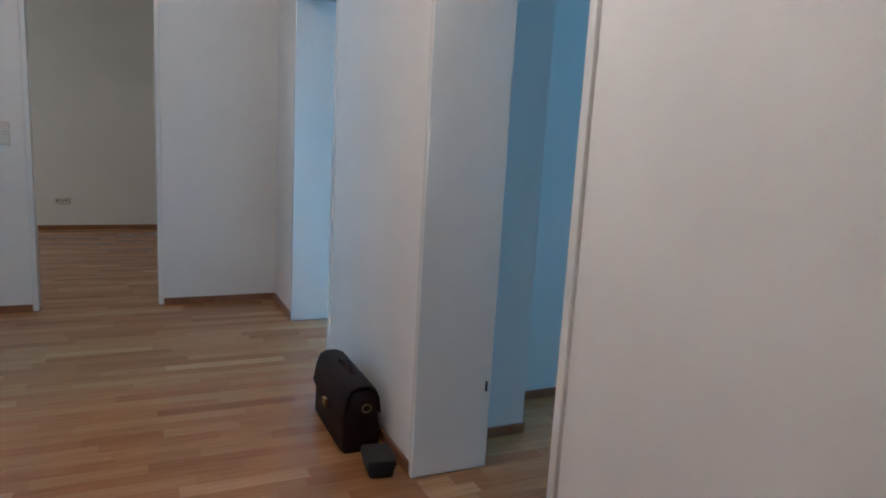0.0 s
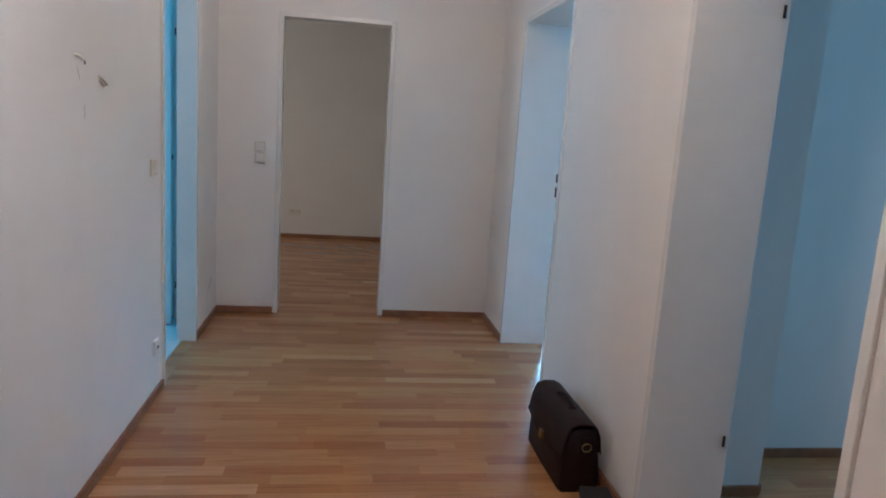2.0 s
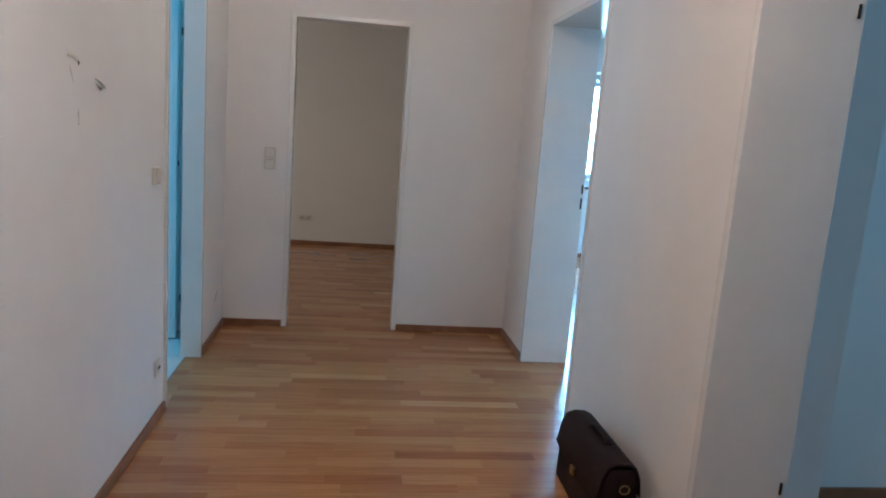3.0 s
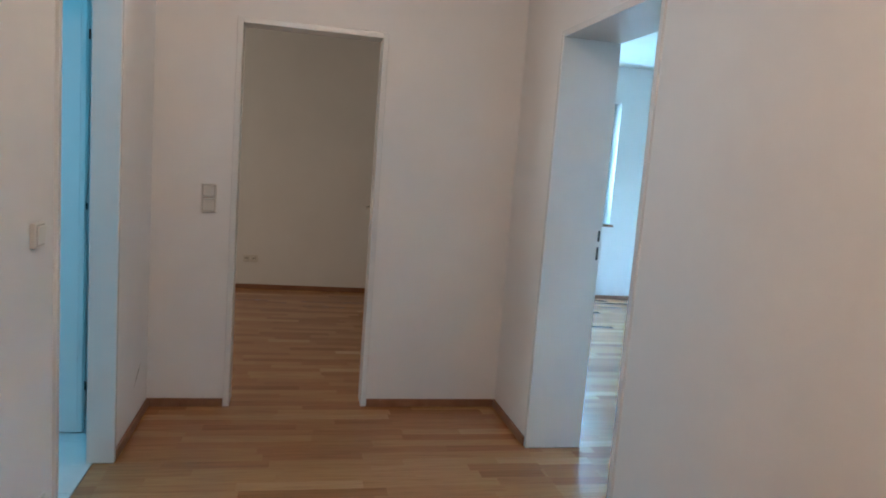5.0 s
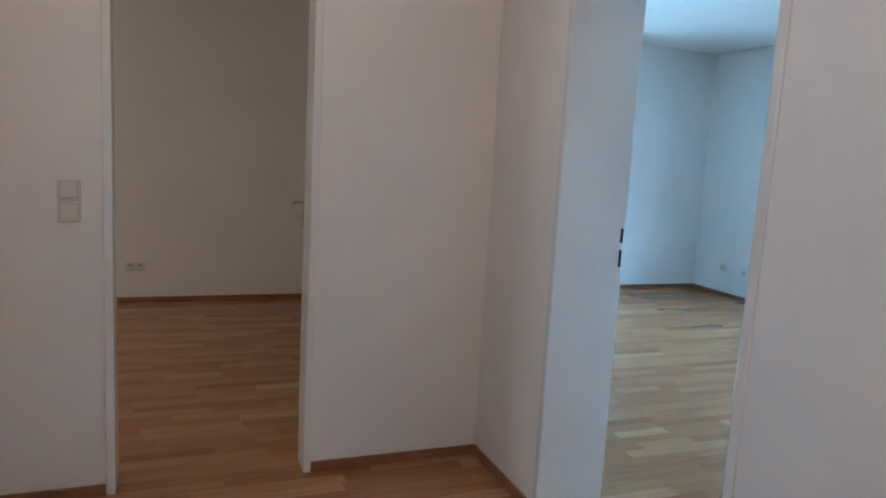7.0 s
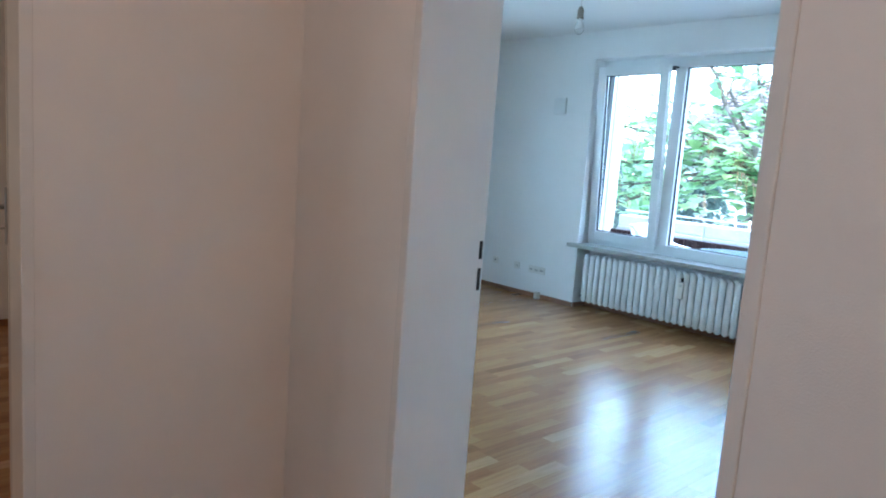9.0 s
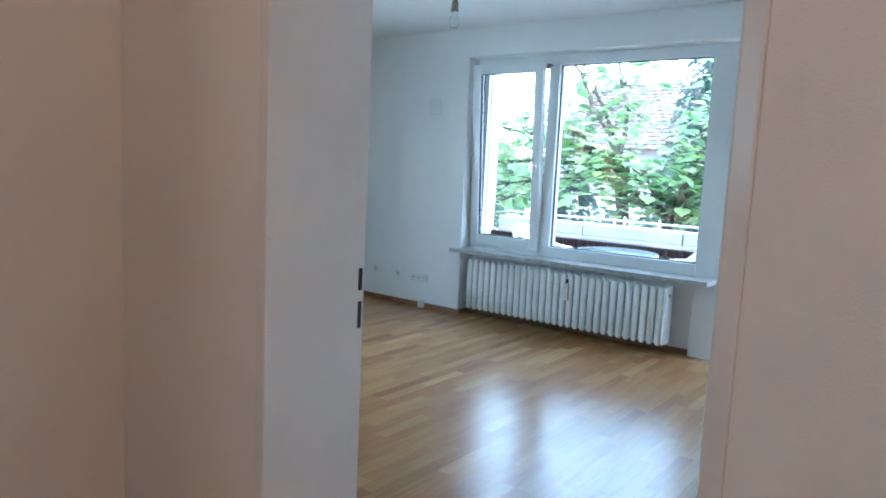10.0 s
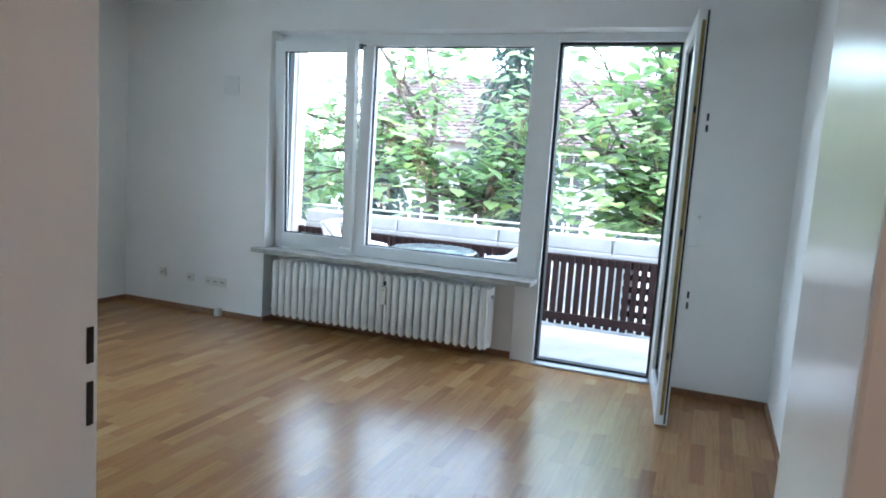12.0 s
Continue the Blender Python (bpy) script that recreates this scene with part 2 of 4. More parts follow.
structure("wall_hall_east", boxes(
    (0, 0.27, END, -3.605, 0, TOP), (0, 0.27, -3.605, -2.683, HEAD, TOP), (0, 0.27, -2.683, -1.508, 0, TOP),
    (0, 0.27, -1.508, -0.562, HEAD, TOP), (0, 0.27, -0.562, 3.43, 0, TOP)), PLASTER, "white painted plaster wall beside the hall", "wall")
structure("wall_hall_north", boxes(
    (-1.90, -1.515, 0, 0.12, 0, TOP), (-1.515, -0.75, 0, 0.12, HEAD, TOP), (-0.75, 0, 0, 0.12, 0, TOP)), PLASTER, "white painted wall closing the hall", "wall")
structure("wall_hall_west", boxes(
    (-1.99, -1.90, END, -1.42, 0, TOP), (-1.99, -1.90, -1.42, -0.66, HEAD, TOP), (-1.99, -1.90, -0.66, 0.12, 0, TOP)), PLASTER, "white painted wall with wire ends and a scratch", "wall")
structure("wall_hall_south", boxes((-1.99, 0.27, END - 0.1, END, 0, TOP)), PLASTER, "plain white wall at the hall's rear", "wall")
structure("wall_bedroom_north", boxes((-4.4, 0.0, 3.32, 3.45, 0, TOP)), PLASTER, "white painted bedroom wall with a double socket", "wall")
structure("wall_bedroom_west", boxes((-4.5, -4.4, -0.10, 3.45, 0, TOP)), PLASTER, "plain white bedroom wall", "wall")
structure("wall_bedroom_south", boxes((-4.4, -1.99, -0.10, 0.12, 0, TOP)), PLASTER, "plain white bedroom wall beside the door", "wall")
structure("wall_bathroom_west", boxes((-3.85, -3.75, -2.4, -0.10, 0, TOP)), PLASTER, "plain white bathroom wall", "wall")
structure("wall_bathroom_south", boxes((-3.75, -1.99, -2.5, -2.4, 0, TOP)), PLASTER, "plain white bathroom wall", "wall")
structure("wall_bathroom_north", boxes((-3.75, -1.99, -0.20, -0.104, 0, TOP)), PLASTER, "plain white bathroom wall", "wall")
structure("wall_kitchen_north", boxes((0.274, 0.60, -2.487, -1.945, 0, TOP), (0.60, 3.4, -2.17, -1.945, 0, TOP)), PLASTER, "white kitchen wall with a projecting pier", "wall")
structure("wall_kitchen_east", boxes((3.4, 3.5, -5.2, -1.945, 0, TOP)), PLASTER, "plain white kitchen wall", "wall")
structure("wall_kitchen_south", boxes((0.27, 3.4, -5.2, -5.1, 0, TOP)), PLASTER, "plain white kitchen wall", "wall")
structure("wall_living_south", boxes((0.274, 4.55, -1.94, -1.843, 0, TOP)), PLASTER, "plain white living room wall", "wall")
structure("wall_living_north", boxes(
    (0.274, 1.25, 3.43, 3.72, 0, TOP), (1.25, 2.26, 3.43, 3.72, 0, 0.85), (1.25, 2.26, 3.43, 3.72, 2.19, TOP), (2.26, 4.55, 3.43, 3.72, 0, TOP)),
    PLASTER, "white living room wall with a small window", "wall")
structure("wall_living_east", boxes(
    (LW, 4.55, 1.955, 3.43, 0, TOP), (LW, 4.55, -1.198, 1.955, 2.335, TOP), (LW, 4.55, -1.843, -1.198, 0, TOP),
    (4.39, 4.55, -0.22, 1.955, 0, 0.582)), PLASTER, "white living room wall with window, radiator niche and balcony door", "wall")
structure("ceiling", boxes((-4.5, 4.55, END - 0.1, 3.72, TOP, TOP + 0.15)), CEILING, "flat white painted ceiling", "ceiling")


def door_frame(name, along, a0, a1, d0, d1, high, label):
    """A pressed steel lining round an opening that runs along x or y."""
    def b(p0, p1, z0, z1):
        return (p0, p1, d0, d1, z0, z1) if along == "x" else (d0, d1, p0, p1, z0, z1)
    root = tagged(thing(name, label, "door frame"), kind="structure")
    for p0, p1, z0, z1, n in ((a0 - 0.03, a0, 0, high + 0.03, "jamb"), (a1, a1 + 0.03, 0, high + 0.03, "jamb"), (a0, a1, high, high + 0.03, "head")):
        part(n, cuboid(bmesh.new(), *b(p0, p1, z0, z1), bevel=0.004), ENAMEL, root)
    return root


def slot_plates(root, x0, x1, y0, y1, rows, label):
    for z0, z1 in rows:
        part("strike_slot", cuboid(bmesh.new(), x0, x1, y0, y1, z0, z1, 0.001), DARK, root, label)


def hinge_pins(root, x, y, rows):
    for z in rows:
        part("hinge", tube(bmesh.new(), (x, y, z - 0.019), (x, y, z + 0.019), 0.0042), DARK, root, "dark steel hinge pin", True)


living_frame = door_frame("door_frame_living", "y", -1.478, -0.592, -0.008, 0.282, 2.0, "glossy white steel door frame with dark strike slots")
slot_plates(living_frame, 0.262, 0.273, -0.5945, -0.5915, ((1.055, 1.108), (0.963, 1.028)), "dark strike slot")
kitchen_frame = door_frame("door_frame_kitchen", "y", -3.575, -2.713, -0.012, 0.30, 2.0, "white steel door frame with empty hinges")
hinge_pins(kitchen_frame, 0.279, -2.716, (0.333, 1.76))
door_frame("door_frame_bedroom", "x", -1.485, -0.78, -0.012, 0.132, 2.0, "white enamelled steel door frame")
bathroom_frame = door_frame("door_frame_bathroom", "y", -1.39, -0.69, -2.0, -1.888, 2.0, "white enamelled steel door frame with dark hinges")
hinge_pins(bathroom_frame, -2.003, -0.70, (0.345, 1.77))


def baseboard(x0, x1, y0, y1):
    ob = structure("baseboard", cuboid(bmesh.new(), x0, x1, y0, y1, 0, 0.043, 0.003), SKIRT, "brown wooden baseboard along the wall", "baseboard")
    return ob


K = 0.014
for run in ((-K, 0, END, -3.61), (-K, 0, -2.678, -1.513), (-K, 0, -0.558, 0), (-0.748, -K, -K, 0), (-1.90 + K, -1.518, -K, 0),
            (-1.90, -1.90 + K, END, -1.425), (-1.90, -1.90 + K, -0.655, 0),
            (-4.4, 0, 3.32 - K, 3.32), (-4.4, -4.4 + K, 0.12, 3.30), (-K, 0, 0.14, 3.30),
            (0.305, 0.60, -2.487 - K, -2.487), (0.60, 0.60 + K, -2.487, -2.17 - K), (0.60, 3.4, -2.17 - K, -2.17),
            (0.30, LW, 3.43 - K, 3.43), (LW - K, LW, 1.955, 3.416), (LW - K, LW, -1.829, -1.2), (0.30, LW, -1.843, -1.843 + K),
            (0.27, 0.27 + K, -0.55, 3.416), (4.39 - K, 4.39, -0.22, 1.941), (LW, 4.39, 1.955 - K, 1.955)):
    baseboard(*run)

# ---- hall ----
def rocker_switch(name, label, x, y, z, face, keys):
    """Square plates with a rocker each, stacked upwards. face: turn about z, 0 faces -y."""
    root = thing(name, label, "light switch", (x, y, z))
    root.rotation_euler = (0, 0, radians(face))
    for k in range(keys):
        plate = part("cover_plate", cuboid(bmesh.new(), -0.037, 0.037, -0.016, 0, 0.074 * k - 0.037, 0.074 * k + 0.036, 0.005), SWITCH, root)
        # solid inset whose darker colour stands for shade in the recess
        part("rocker_gap_shade", cuboid(bmesh.new(), -0.030, 0.030, -0.0168, -0.014, 0.074 * k - 0.030, 0.074 * k + 0.030), GAP_SHADE, plate, "darker inset painted as the shade round the rocker")
        bm = cuboid(bmesh.new(), -0.027, 0.027, -0.004, 0.004, -0.027, 0.027, 0.002, Matrix.Translation((0, -0.017, 0.074 * k)) @ Matrix.Rotation(radians(5), 4, "X"))
        part("rocker", bm, SWITCH, plate)
    return root


def socket_outlet(name, label, x, y, z, face, gangs, group=""):
    root = thing(name, label, "socket", (x, y, z), group)
    root.rotation_euler = (0, 0, radians(face))
    for k in range(gangs):
        c = 0.071 * k
        plate = part("cover_plate", cuboid(bmesh.new(), c - 0.035, c + 0.035, -0.012, 0, -0.036, 0.036, 0.005), SWITCH, root)
        bm = lathe(bmesh.new(), [(0.021, 0), (0.021, 0.003), (0.019, 0.004), (0.0185, 0.0015)], (0, 0, 0))
        bm.transform(Matrix.Translation((c, -0.011, 0)) @ Matrix.Rotation(radians(90), 4, "X"))
        well = part("contact_well", bm, SWITCH, plate, "", True)
        # contact holes drawn oversized and dark, standing also for shade inside the well
        for s in (-0.0095, 0.0095):
            part("contact_hole", tube(bmesh.new(), (c + s, -0.0115, 0), (c + s, -0.0165, 0), 0.0052), DARK, well, "dark contact hole, oversized to stand for the well's shade", True)
    return root


rocker_switch("light_switch", "cream double rocker switch on the white wall", -1.622, 0, 1.075, 0, 2)
rocker_switch("light_switch", "cream single rocker switch beside the bathroom door", -1.90, -1.575, 1.085, 90, 1)
socket_outlet("wall_socket", "cream single wall socket near the floor", -1.90, -1.54, 0.245, 90, 1)
socket_outlet("wall_socket", "cream double wall socket on the bedroom wall", -1.64, 3.32, 0.303, 0, 2)

west_wall = bpy.data.objects["wall_hall_west"]


def scuff(name, y0, z0, y1, z1, wide, label):
    """A thin worn streak in the paint."""
    rng = random.Random(name)
    bm = bmesh.new()
    left, right = [], []
    n = 9
    for i in range(n):
        t = i / (n - 1)
        w = wide * math.sin(math.pi * (0.08 + 0.84 * t)) * rng.uniform(0.5, 1.2)
        y, z = y0 + (y1 - y0) * t + rng.uniform(-1, 1) * wide * 0.4, z0 + (z1 - z0) * t
        left.append(bm.verts.new((-1.8985, y - w, z + w * 0.4)))
        right.append(bm.verts.new((-1.8985, y + w, z - w * 0.4)))
    for i in range(n - 1):
        bm.faces.new((left[i], right[i], right[i + 1], left[i + 1]))
    part(name, bm, SCUFF, west_wall, label)


SCUFF = mottled(material("grey_scuff", (0.36, 0.34, 0.32), 0.8), (0.25, 0.24, 0.22), (0.5, 0.48, 0.45), 60.0)
scuff("scuff_mark", -0.17, 0.285, -0.30, 0.20, 0.009, "grey scuff in the paint")
scuff("scratch", -2.362, 1.335, -2.36, 1.285, 0.004, "fine grey scratch")
scuff("scratch", -2.42, 1.455, -2.395, 1.405, 0.004, "fine grey scratch")

wire = thing("wire_end", "white wire end sticking out of the wall", "cable", (-1.9, -2.43, 1.475), "loose wire ends")
part("sheath", sweep(bmesh.new(), [(-0.01, 0, 0.012), (0.012, 0.004, 0.008), (0.022, 0.012, -0.004)], 0.006), SWITCH, wire, "", True)
part("bare_core", sweep(bmesh.new(), [(0.021, 0.011, -0.003), (0.024, 0.016, -0.010), (0.022, 0.018, -0.016)], 0.002), DARK, wire, "dark bare wire core", True)
wire2 = thing("wire_end", "pair of white wire ends bent along the wall", "cable", (-1.9, -2.23, 1.43), "loose wire ends")
part("sheath", sweep(bmesh.new(), [(-0.01, 0, 0.004), (0.004, 0.01, 0.002), (0.007, 0.04, -0.008), (0.006, 0.070, -0.020)], 0.005), SWITCH, wire2, "", True)
part("sheath", sweep(bmesh.new(), [(-0.01, 0.004, -0.010), (0.004, 0.015, -0.014), (0.006, 0.030, -0.020), (0.005, 0.045, -0.028)], 0.004), SWITCH, wire2, "", True)
part("bare_core", sweep(bmesh.new(), [(0.006, 0.068, -0.020), (0.006, 0.078, -0.024)], 0.0015), COPPER, wire2, "bare copper wire core", True)


def briefcase():
    root = thing("briefcase", "dark brown leather satchel with brass fittings leaning by the wall", "briefcase", (-0.122, -2.222, 0))
    root.scale = (1.12, 1.03, 0.99)
    half = 0.222

    def shell(profile, y0, y1, inset):
        """A bag-shaped solid: the cross-section in x and z, drawn out along y, its ends drawn in."""
        bm = bmesh.new()
        rings = []
        for y, s in ((y0, 0.93), (y0 + 0.012, 0.985), (y0 + 0.03, 1.0), (0, 1.0 + inset), (y1 - 0.03, 1.0), (y1 - 0.012, 0.985), (y1, 0.93)):
            rings.append([bm.verts.new((x * s, y, 0.004 + (z - 0.004) * (0.5 + 0.5 * s))) for x, z in profile])
        n = len(profile)
        for a, b in zip(rings, rings[1:]):
            for k in range(n):
                bm.faces.new((a[k], a[(k + 1) % n], b[(k + 1) % n], b[k]))
        bm.faces.new(rings[0][::-1])
        bm.faces.new(rings[-1])
        return bm

    body = [(-0.070, 0.006), (-0.062, 0.0), (0.062, 0.0), (0.070, 0.006), (0.068, 0.09), (0.060, 0.18), (0.050, 0.245), (0.03, 0.262), (-0.03, 0.262), (-0.050, 0.245), (-0.062, 0.18), (-0.069, 0.09)]
    part("body", shell(body, -half, half, 0.04), LEATHER, root, "", True)
    # the flap runs from the back over the top and down the front
    outer = [(0.066, 0.16), (0.058, 0.23), (0.045, 0.264), (0.02, 0.278), (-0.02, 0.280), (-0.048, 0.266), (-0.064, 0.22), (-0.072, 0.165), (-0.0765, 0.115)]
    bm = bmesh.new()
    rows = []
    for y in (-0.230, -0.222, -0.185, -0.09, 0.0, 0.09, 0.185, 0.222, 0.230):
        edge = 1.0 if abs(y) < 0.2 else (0.94 if abs(y) < 0.225 else 0.86)
        drop = 0.0 if abs(y) < 0.1 else (abs(y) - 0.1) * 0.25
        row = []
        for k, (x, z) in enumerate(outer):
            low = drop if k == len(outer) - 1 else 0
            row.append(bm.verts.new((x * (0.985 + 0.015 * edge), y, z * (0.965 + 0.035 * edge) + low)))
        rows.append(row)
    for a, b in zip(rows, rows[1:]):
        for k in range(len(outer) - 1):
            bm.faces.new((a[k], a[k + 1], b[k + 1], b[k]))
    bmesh.ops.recalc_face_normals(bm, faces=bm.faces[:])
    bmesh.ops.solidify(bm, geom=bm.faces[:], thickness=0.004)
    flap = part("flap", bm, LEATHER, root, "curved leather flap over the front", True)
    part("lock", cuboid(bmesh.new(), -0.087, -0.074, -0.018, 0.018, 0.118, 0.150, 0.004), BRASS, flap, "small brass lock")
    arch = [(0.0, -0.075 + 0.15 * i / 10, 0.279 + 0.020 * math.sin(math.pi * i / 10) ** 0.6) for i in range(11)]
    part("handle", sweep(bmesh.new(), arch, 0.0085), LEATHER, root, "", True)
    for s in (-0.075, 0.075):
        part("handle_loop", cuboid(bmesh.new(), -0.014, 0.014, s - 0.009, s + 0.009, 0.272, 0.286, 0.003), LEATHER, root)
    for s in (-1, 1):
        gusset = part("side_tab", cuboid(bmesh.new(), -0.012, 0.022, s * 0.222 - 0.006, s * 0.222 + 0.006, 0.16, 0.225, 0.003), LEATHER, root)
        ring = [(0.012 + 0.016 * math.cos(a), s * 0.231, 0.186 + 0.016 * math.sin(a)) for a in (2 * math.pi * k / 16 for k in range(17))]
        part("strap_ring", sweep(bmesh.new(), ring, 0.0028, 6), BRASS, gusset, "brass ring for a strap", True)
    return root


briefcase()

case = thing("small_case", "small black zip case with a worn grey lid on the floor", "case", (-0.108, -2.612, 0))
case.rotation_euler = (0, 0, radians(-6))
case.scale = (1.08, 1.12, 1.15)
bm = cuboid(bmesh.new(), -0.05, 0.05, -0.066, 0.062, 0, 0.055, 0.014)
for v in bm.verts:
    if v.co.z < 0.02:
        v.co.x *= 0.86
        v.co.y *= 0.90
part("body", bm, BLACK, case, "", True)
part("lid", cuboid(bmesh.new(), -0.049, 0.049, -0.066, 0.062, 0.052, 0.066, 0.005), GREYLID, case, "worn grey lid")
part("zip", cuboid(bmesh.new(), -0.052, 0.052, -0.068, 0.064, 0.046, 0.050, 0.001), DARK, case)

def unseen_hall_lamp(x, y, energy):
    """An added point light, out of view, under a plain ceiling holder."""
    root = thing("unseen_ceiling_lamp", "added ceiling lamp out of view that lights the hall", "lamp", (x, y, TOP), "hall ceiling lamps")
    part("ceiling_plate", lathe(bmesh.new(), [(0.05, -0.03), (0.055, -0.02), (0.055, 0.0)], (0, 0, 0)), ENAMEL, root, "", True)
    part("lamp_holder", lathe(bmesh.new(), [(0.02, -0.07), (0.022, -0.065), (0.022, -0.028)], (0, 0, 0)), ENAMEL, root, "", True)
    light = lamp("unseen_hall_light", "POINT", Matrix.Translation((x, y, TOP - 0.145)), energy, (1.0, 0.575, 0.33))
    light.data.shadow_soft_size = 0.07


# the hall's warm lamp, out of view
unseen_hall_lamp(-0.95, -3.55, 1.5)
# second unseen lamp, added only to brighten the hall's north end
unseen_hall_lamp(-1.2, -1.2, 0.42)


# ---- bedroom ----
def lever_handle(parent, x, y, z, side):
    """A lever with a long back plate on a leaf that stands in x: side -1 or 1 is the way out of the leaf."""
    plate = part("back_plate", cuboid(bmesh.new(), x, x + side * 0.008, y - 0.02, y + 0.02, z - 0.13, z + 0.07, 0.003), STEEL, parent, "satin steel back plate")
    part("lever", sweep(bmesh.new(), [(x, y, z), (x + side * 0.045, y, z), (x + side * 0.052, y - 0.01, z), (x + side * 0.054, y - 0.11, z)], 0.009), STEEL, plate, "satin steel lever", True)
    part("key", sweep(bmesh.new(), [(x, y, z - 0.075), (x + side * 0.035, y, z - 0.075), (x + side * 0.036, y, z - 0.095)], 0.004), STEEL, plate, "small steel key", True)


leaf = thing("bedroom_door", "white door leaf standing open into the bedroom", "door", (-0.775, 0.135, 0.006))
leaf.rotation_euler = (0, 0, radians(-9))
panel = part("leaf", cuboid(bmesh.new(), 0.0, 0.04, 0.0, 0.72, 0.0, 1.985, 0.003), ENAMEL, leaf)
lever_handle(leaf, 0.0, 0.655, 1.055, -1)
lever_handle(leaf, 0.04, 0.655, 1.055, 1)

# ---- bathroom ----
inner = thing("bathroom_door", "white door leaf standing open in the bathroom", "door", (-2.108, -0.37, 0.008))
part("leaf", cuboid(bmesh.new(), -0.72, 0.0, 0.0, 0.04, 0.0, 1.985, 0.003), ENAMEL, inner)
part("lock_plate", cuboid(bmesh.new(), -0.001, 0.003, 0.010, 0.030, 0.93, 1.13, 0.001), STEEL, inner, "steel lock face plate")
part("latch", cuboid(bmesh.new(), 0.0, 0.009, 0.014, 0.026, 1.04, 1.07, 0.001), DARK, inner, "dark latch bolt")
part("leaf_panel", cuboid(bmesh.new(), -0.70, -0.02, -0.003, 0.001, 0.03, 1.95, 0.001), ENAMEL, inner)

# ---- living room: window wall ----
FX = 4.34
window = tagged(thing("window_1", "white plastic window with a tilted sash and black seals", "window"), kind="structure")


def bar(name, parent, y0, y1, z0, z1, x0=FX, x1=4.45, mat=UPVC, bevel=0.006, label=""):
    return part(name, cuboid(bmesh.new(), x0, x1, y0, y1, z0, z1, bevel), mat, parent, label)


bar("head", window, -0.300, 1.953, 2.246, 2.334)
bar("door_head", window, -1.196, -0.300, 2.276, 2.334)
bar("bottom_rail", window, -0.124, 1.953, 0.62, 0.712)
bar("side_post", window, 1.915, 1.953, 0.712, 2.246)
bar("mullion", window, 1.125, 1.225, 0.712, 2.246)
bar("middle_post", window, -0.300, -0.124, 0.0, 2.247)
bar("side_post", window, -1.196, -1.112, 0.0, 2.276)
bar("threshold", window, -1.112, -0.300, 0.0, 0.018, 4.285, 4.47, RAIL)
bar("threshold_seal", window, -1.112, -0.300, 0.018, 0.034, 4.37, 4.44, RUBBER, 0.002, "black rubber seal")


def gaskets(parent, y0, y1, z0, z1, x, w=0.008):
    for a, b, c, d in ((y0, y1, z0, z0 + w), (y0, y1, z1 - w, z1), (y0, y0 + w, z0 + w, z1 - w), (y1 - w, y1, z0 + w, z1 - w)):
        part("seal", cuboid(bmesh.new(), x - 0.002, x + 0.02, a, b, c, d), RUBBER, parent, "black rubber seal")


def pane(parent, x, y0, y1, z0, z1):
    ob = part("pane", cuboid(bmesh.new(), x, x + 0.006, y0, y1, z0, z1), GLASS, parent, "clear glass pane")
    ob.visible_shadow = False
    return ob


gaskets(window, -0.124, 1.125, 0.712, 2.246, 4.37)
pane(window, 4.39, -0.124, 1.125, 0.712, 2.246)
# black rebates round the open balcony doorway
for y0, y1, z0, z1 in ((-1.112, -0.300, 2.256, 2.276), (-0.322, -0.300, 0.034, 2.256), (-1.112, -1.092, 0.034, 2.256)):
    part("seal", cuboid(bmesh.new(), 4.37, 4.44, y0, y1, z0, z1), RUBBER, window, "black rubber seal")
for z in (1.67, 0.72):
    part("striker", cuboid(bmesh.new(), FX - 0.010, FX + 0.002, -0.276, -0.250, z - 0.06, z + 0.06, 0.004), UPVC, window, "small white locking keep")

for y0, y1, z0, z1 in ((1.225, 1.240, 0.712, 2.246), (1.900, 1.915, 0.712, 2.246), (1.240, 1.900, 2.232, 2.246), (1.240, 1.900, 0.712, 0.726)):
    part("seal", cuboid(bmesh.new(), 4.375, 4.44, y0, y1, z0, z1), RUBBER, window, "black rubber seal")
# the tilted sash stands on its bottom edge and leans into the room
bm = bmesh.new()
SW, SH = 0.712, 1.60
for y0, y1, z0, z1 in ((0, 0.080, 0, SH), (SW - 0.080, SW, 0, SH), (0.080, SW - 0.080, 0, 0.085), (0.080, SW - 0.080, SH - 0.080, SH)):
    cuboid(bm, -0.03, 0.03, y0, y1, z0, z1, 0.005)
sash = part("sash", bm, UPVC, window, "white sash tilted open at its top")
sash.matrix_local = Matrix.Translation((FX - 0.002, 1.222, 0.668)) @ Matrix.Rotation(radians(-3.2), 4, "Y")
gaskets(sash, 0.080, SW - 0.080, 0.085, SH - 0.080, -0.012)
pane(sash, 0.0, 0.080, SW - 0.080, 0.085, SH - 0.080)
bm = cuboid(bmesh.new(), -0.045, -0.028, 0.028, 0.052, 0.62, 0.75, 0.005)
sweep(bm, [(-0.04, 0.04, 0.69), (-0.065, 0.04, 0.69), (-0.07, 0.04, 0.70), (-0.07, 0.04, 0.81)], 0.009)
part("window_handle", bm, UPVC, sash, "white turned window handle")
part("hinge_cover", cuboid(bmesh.new(), -0.05, -0.028, -0.01, 0.10, -0.012, 0.014, 0.004), UPVC, sash)
part("scissor_stay", cuboid(bmesh.new(), FX - 0.06, FX + 0.03, 1.195, 1.245, 2.240, 2.250, 0.002), DARK, window, "dark metal tilt stay")

structure("window_sill", cuboid(bmesh.new(), 4.125, 4.342, -0.288, 2.04, 0.582, 0.619, 0.005), STONE, "grey polished stone window sill over the radiator", "window sill")

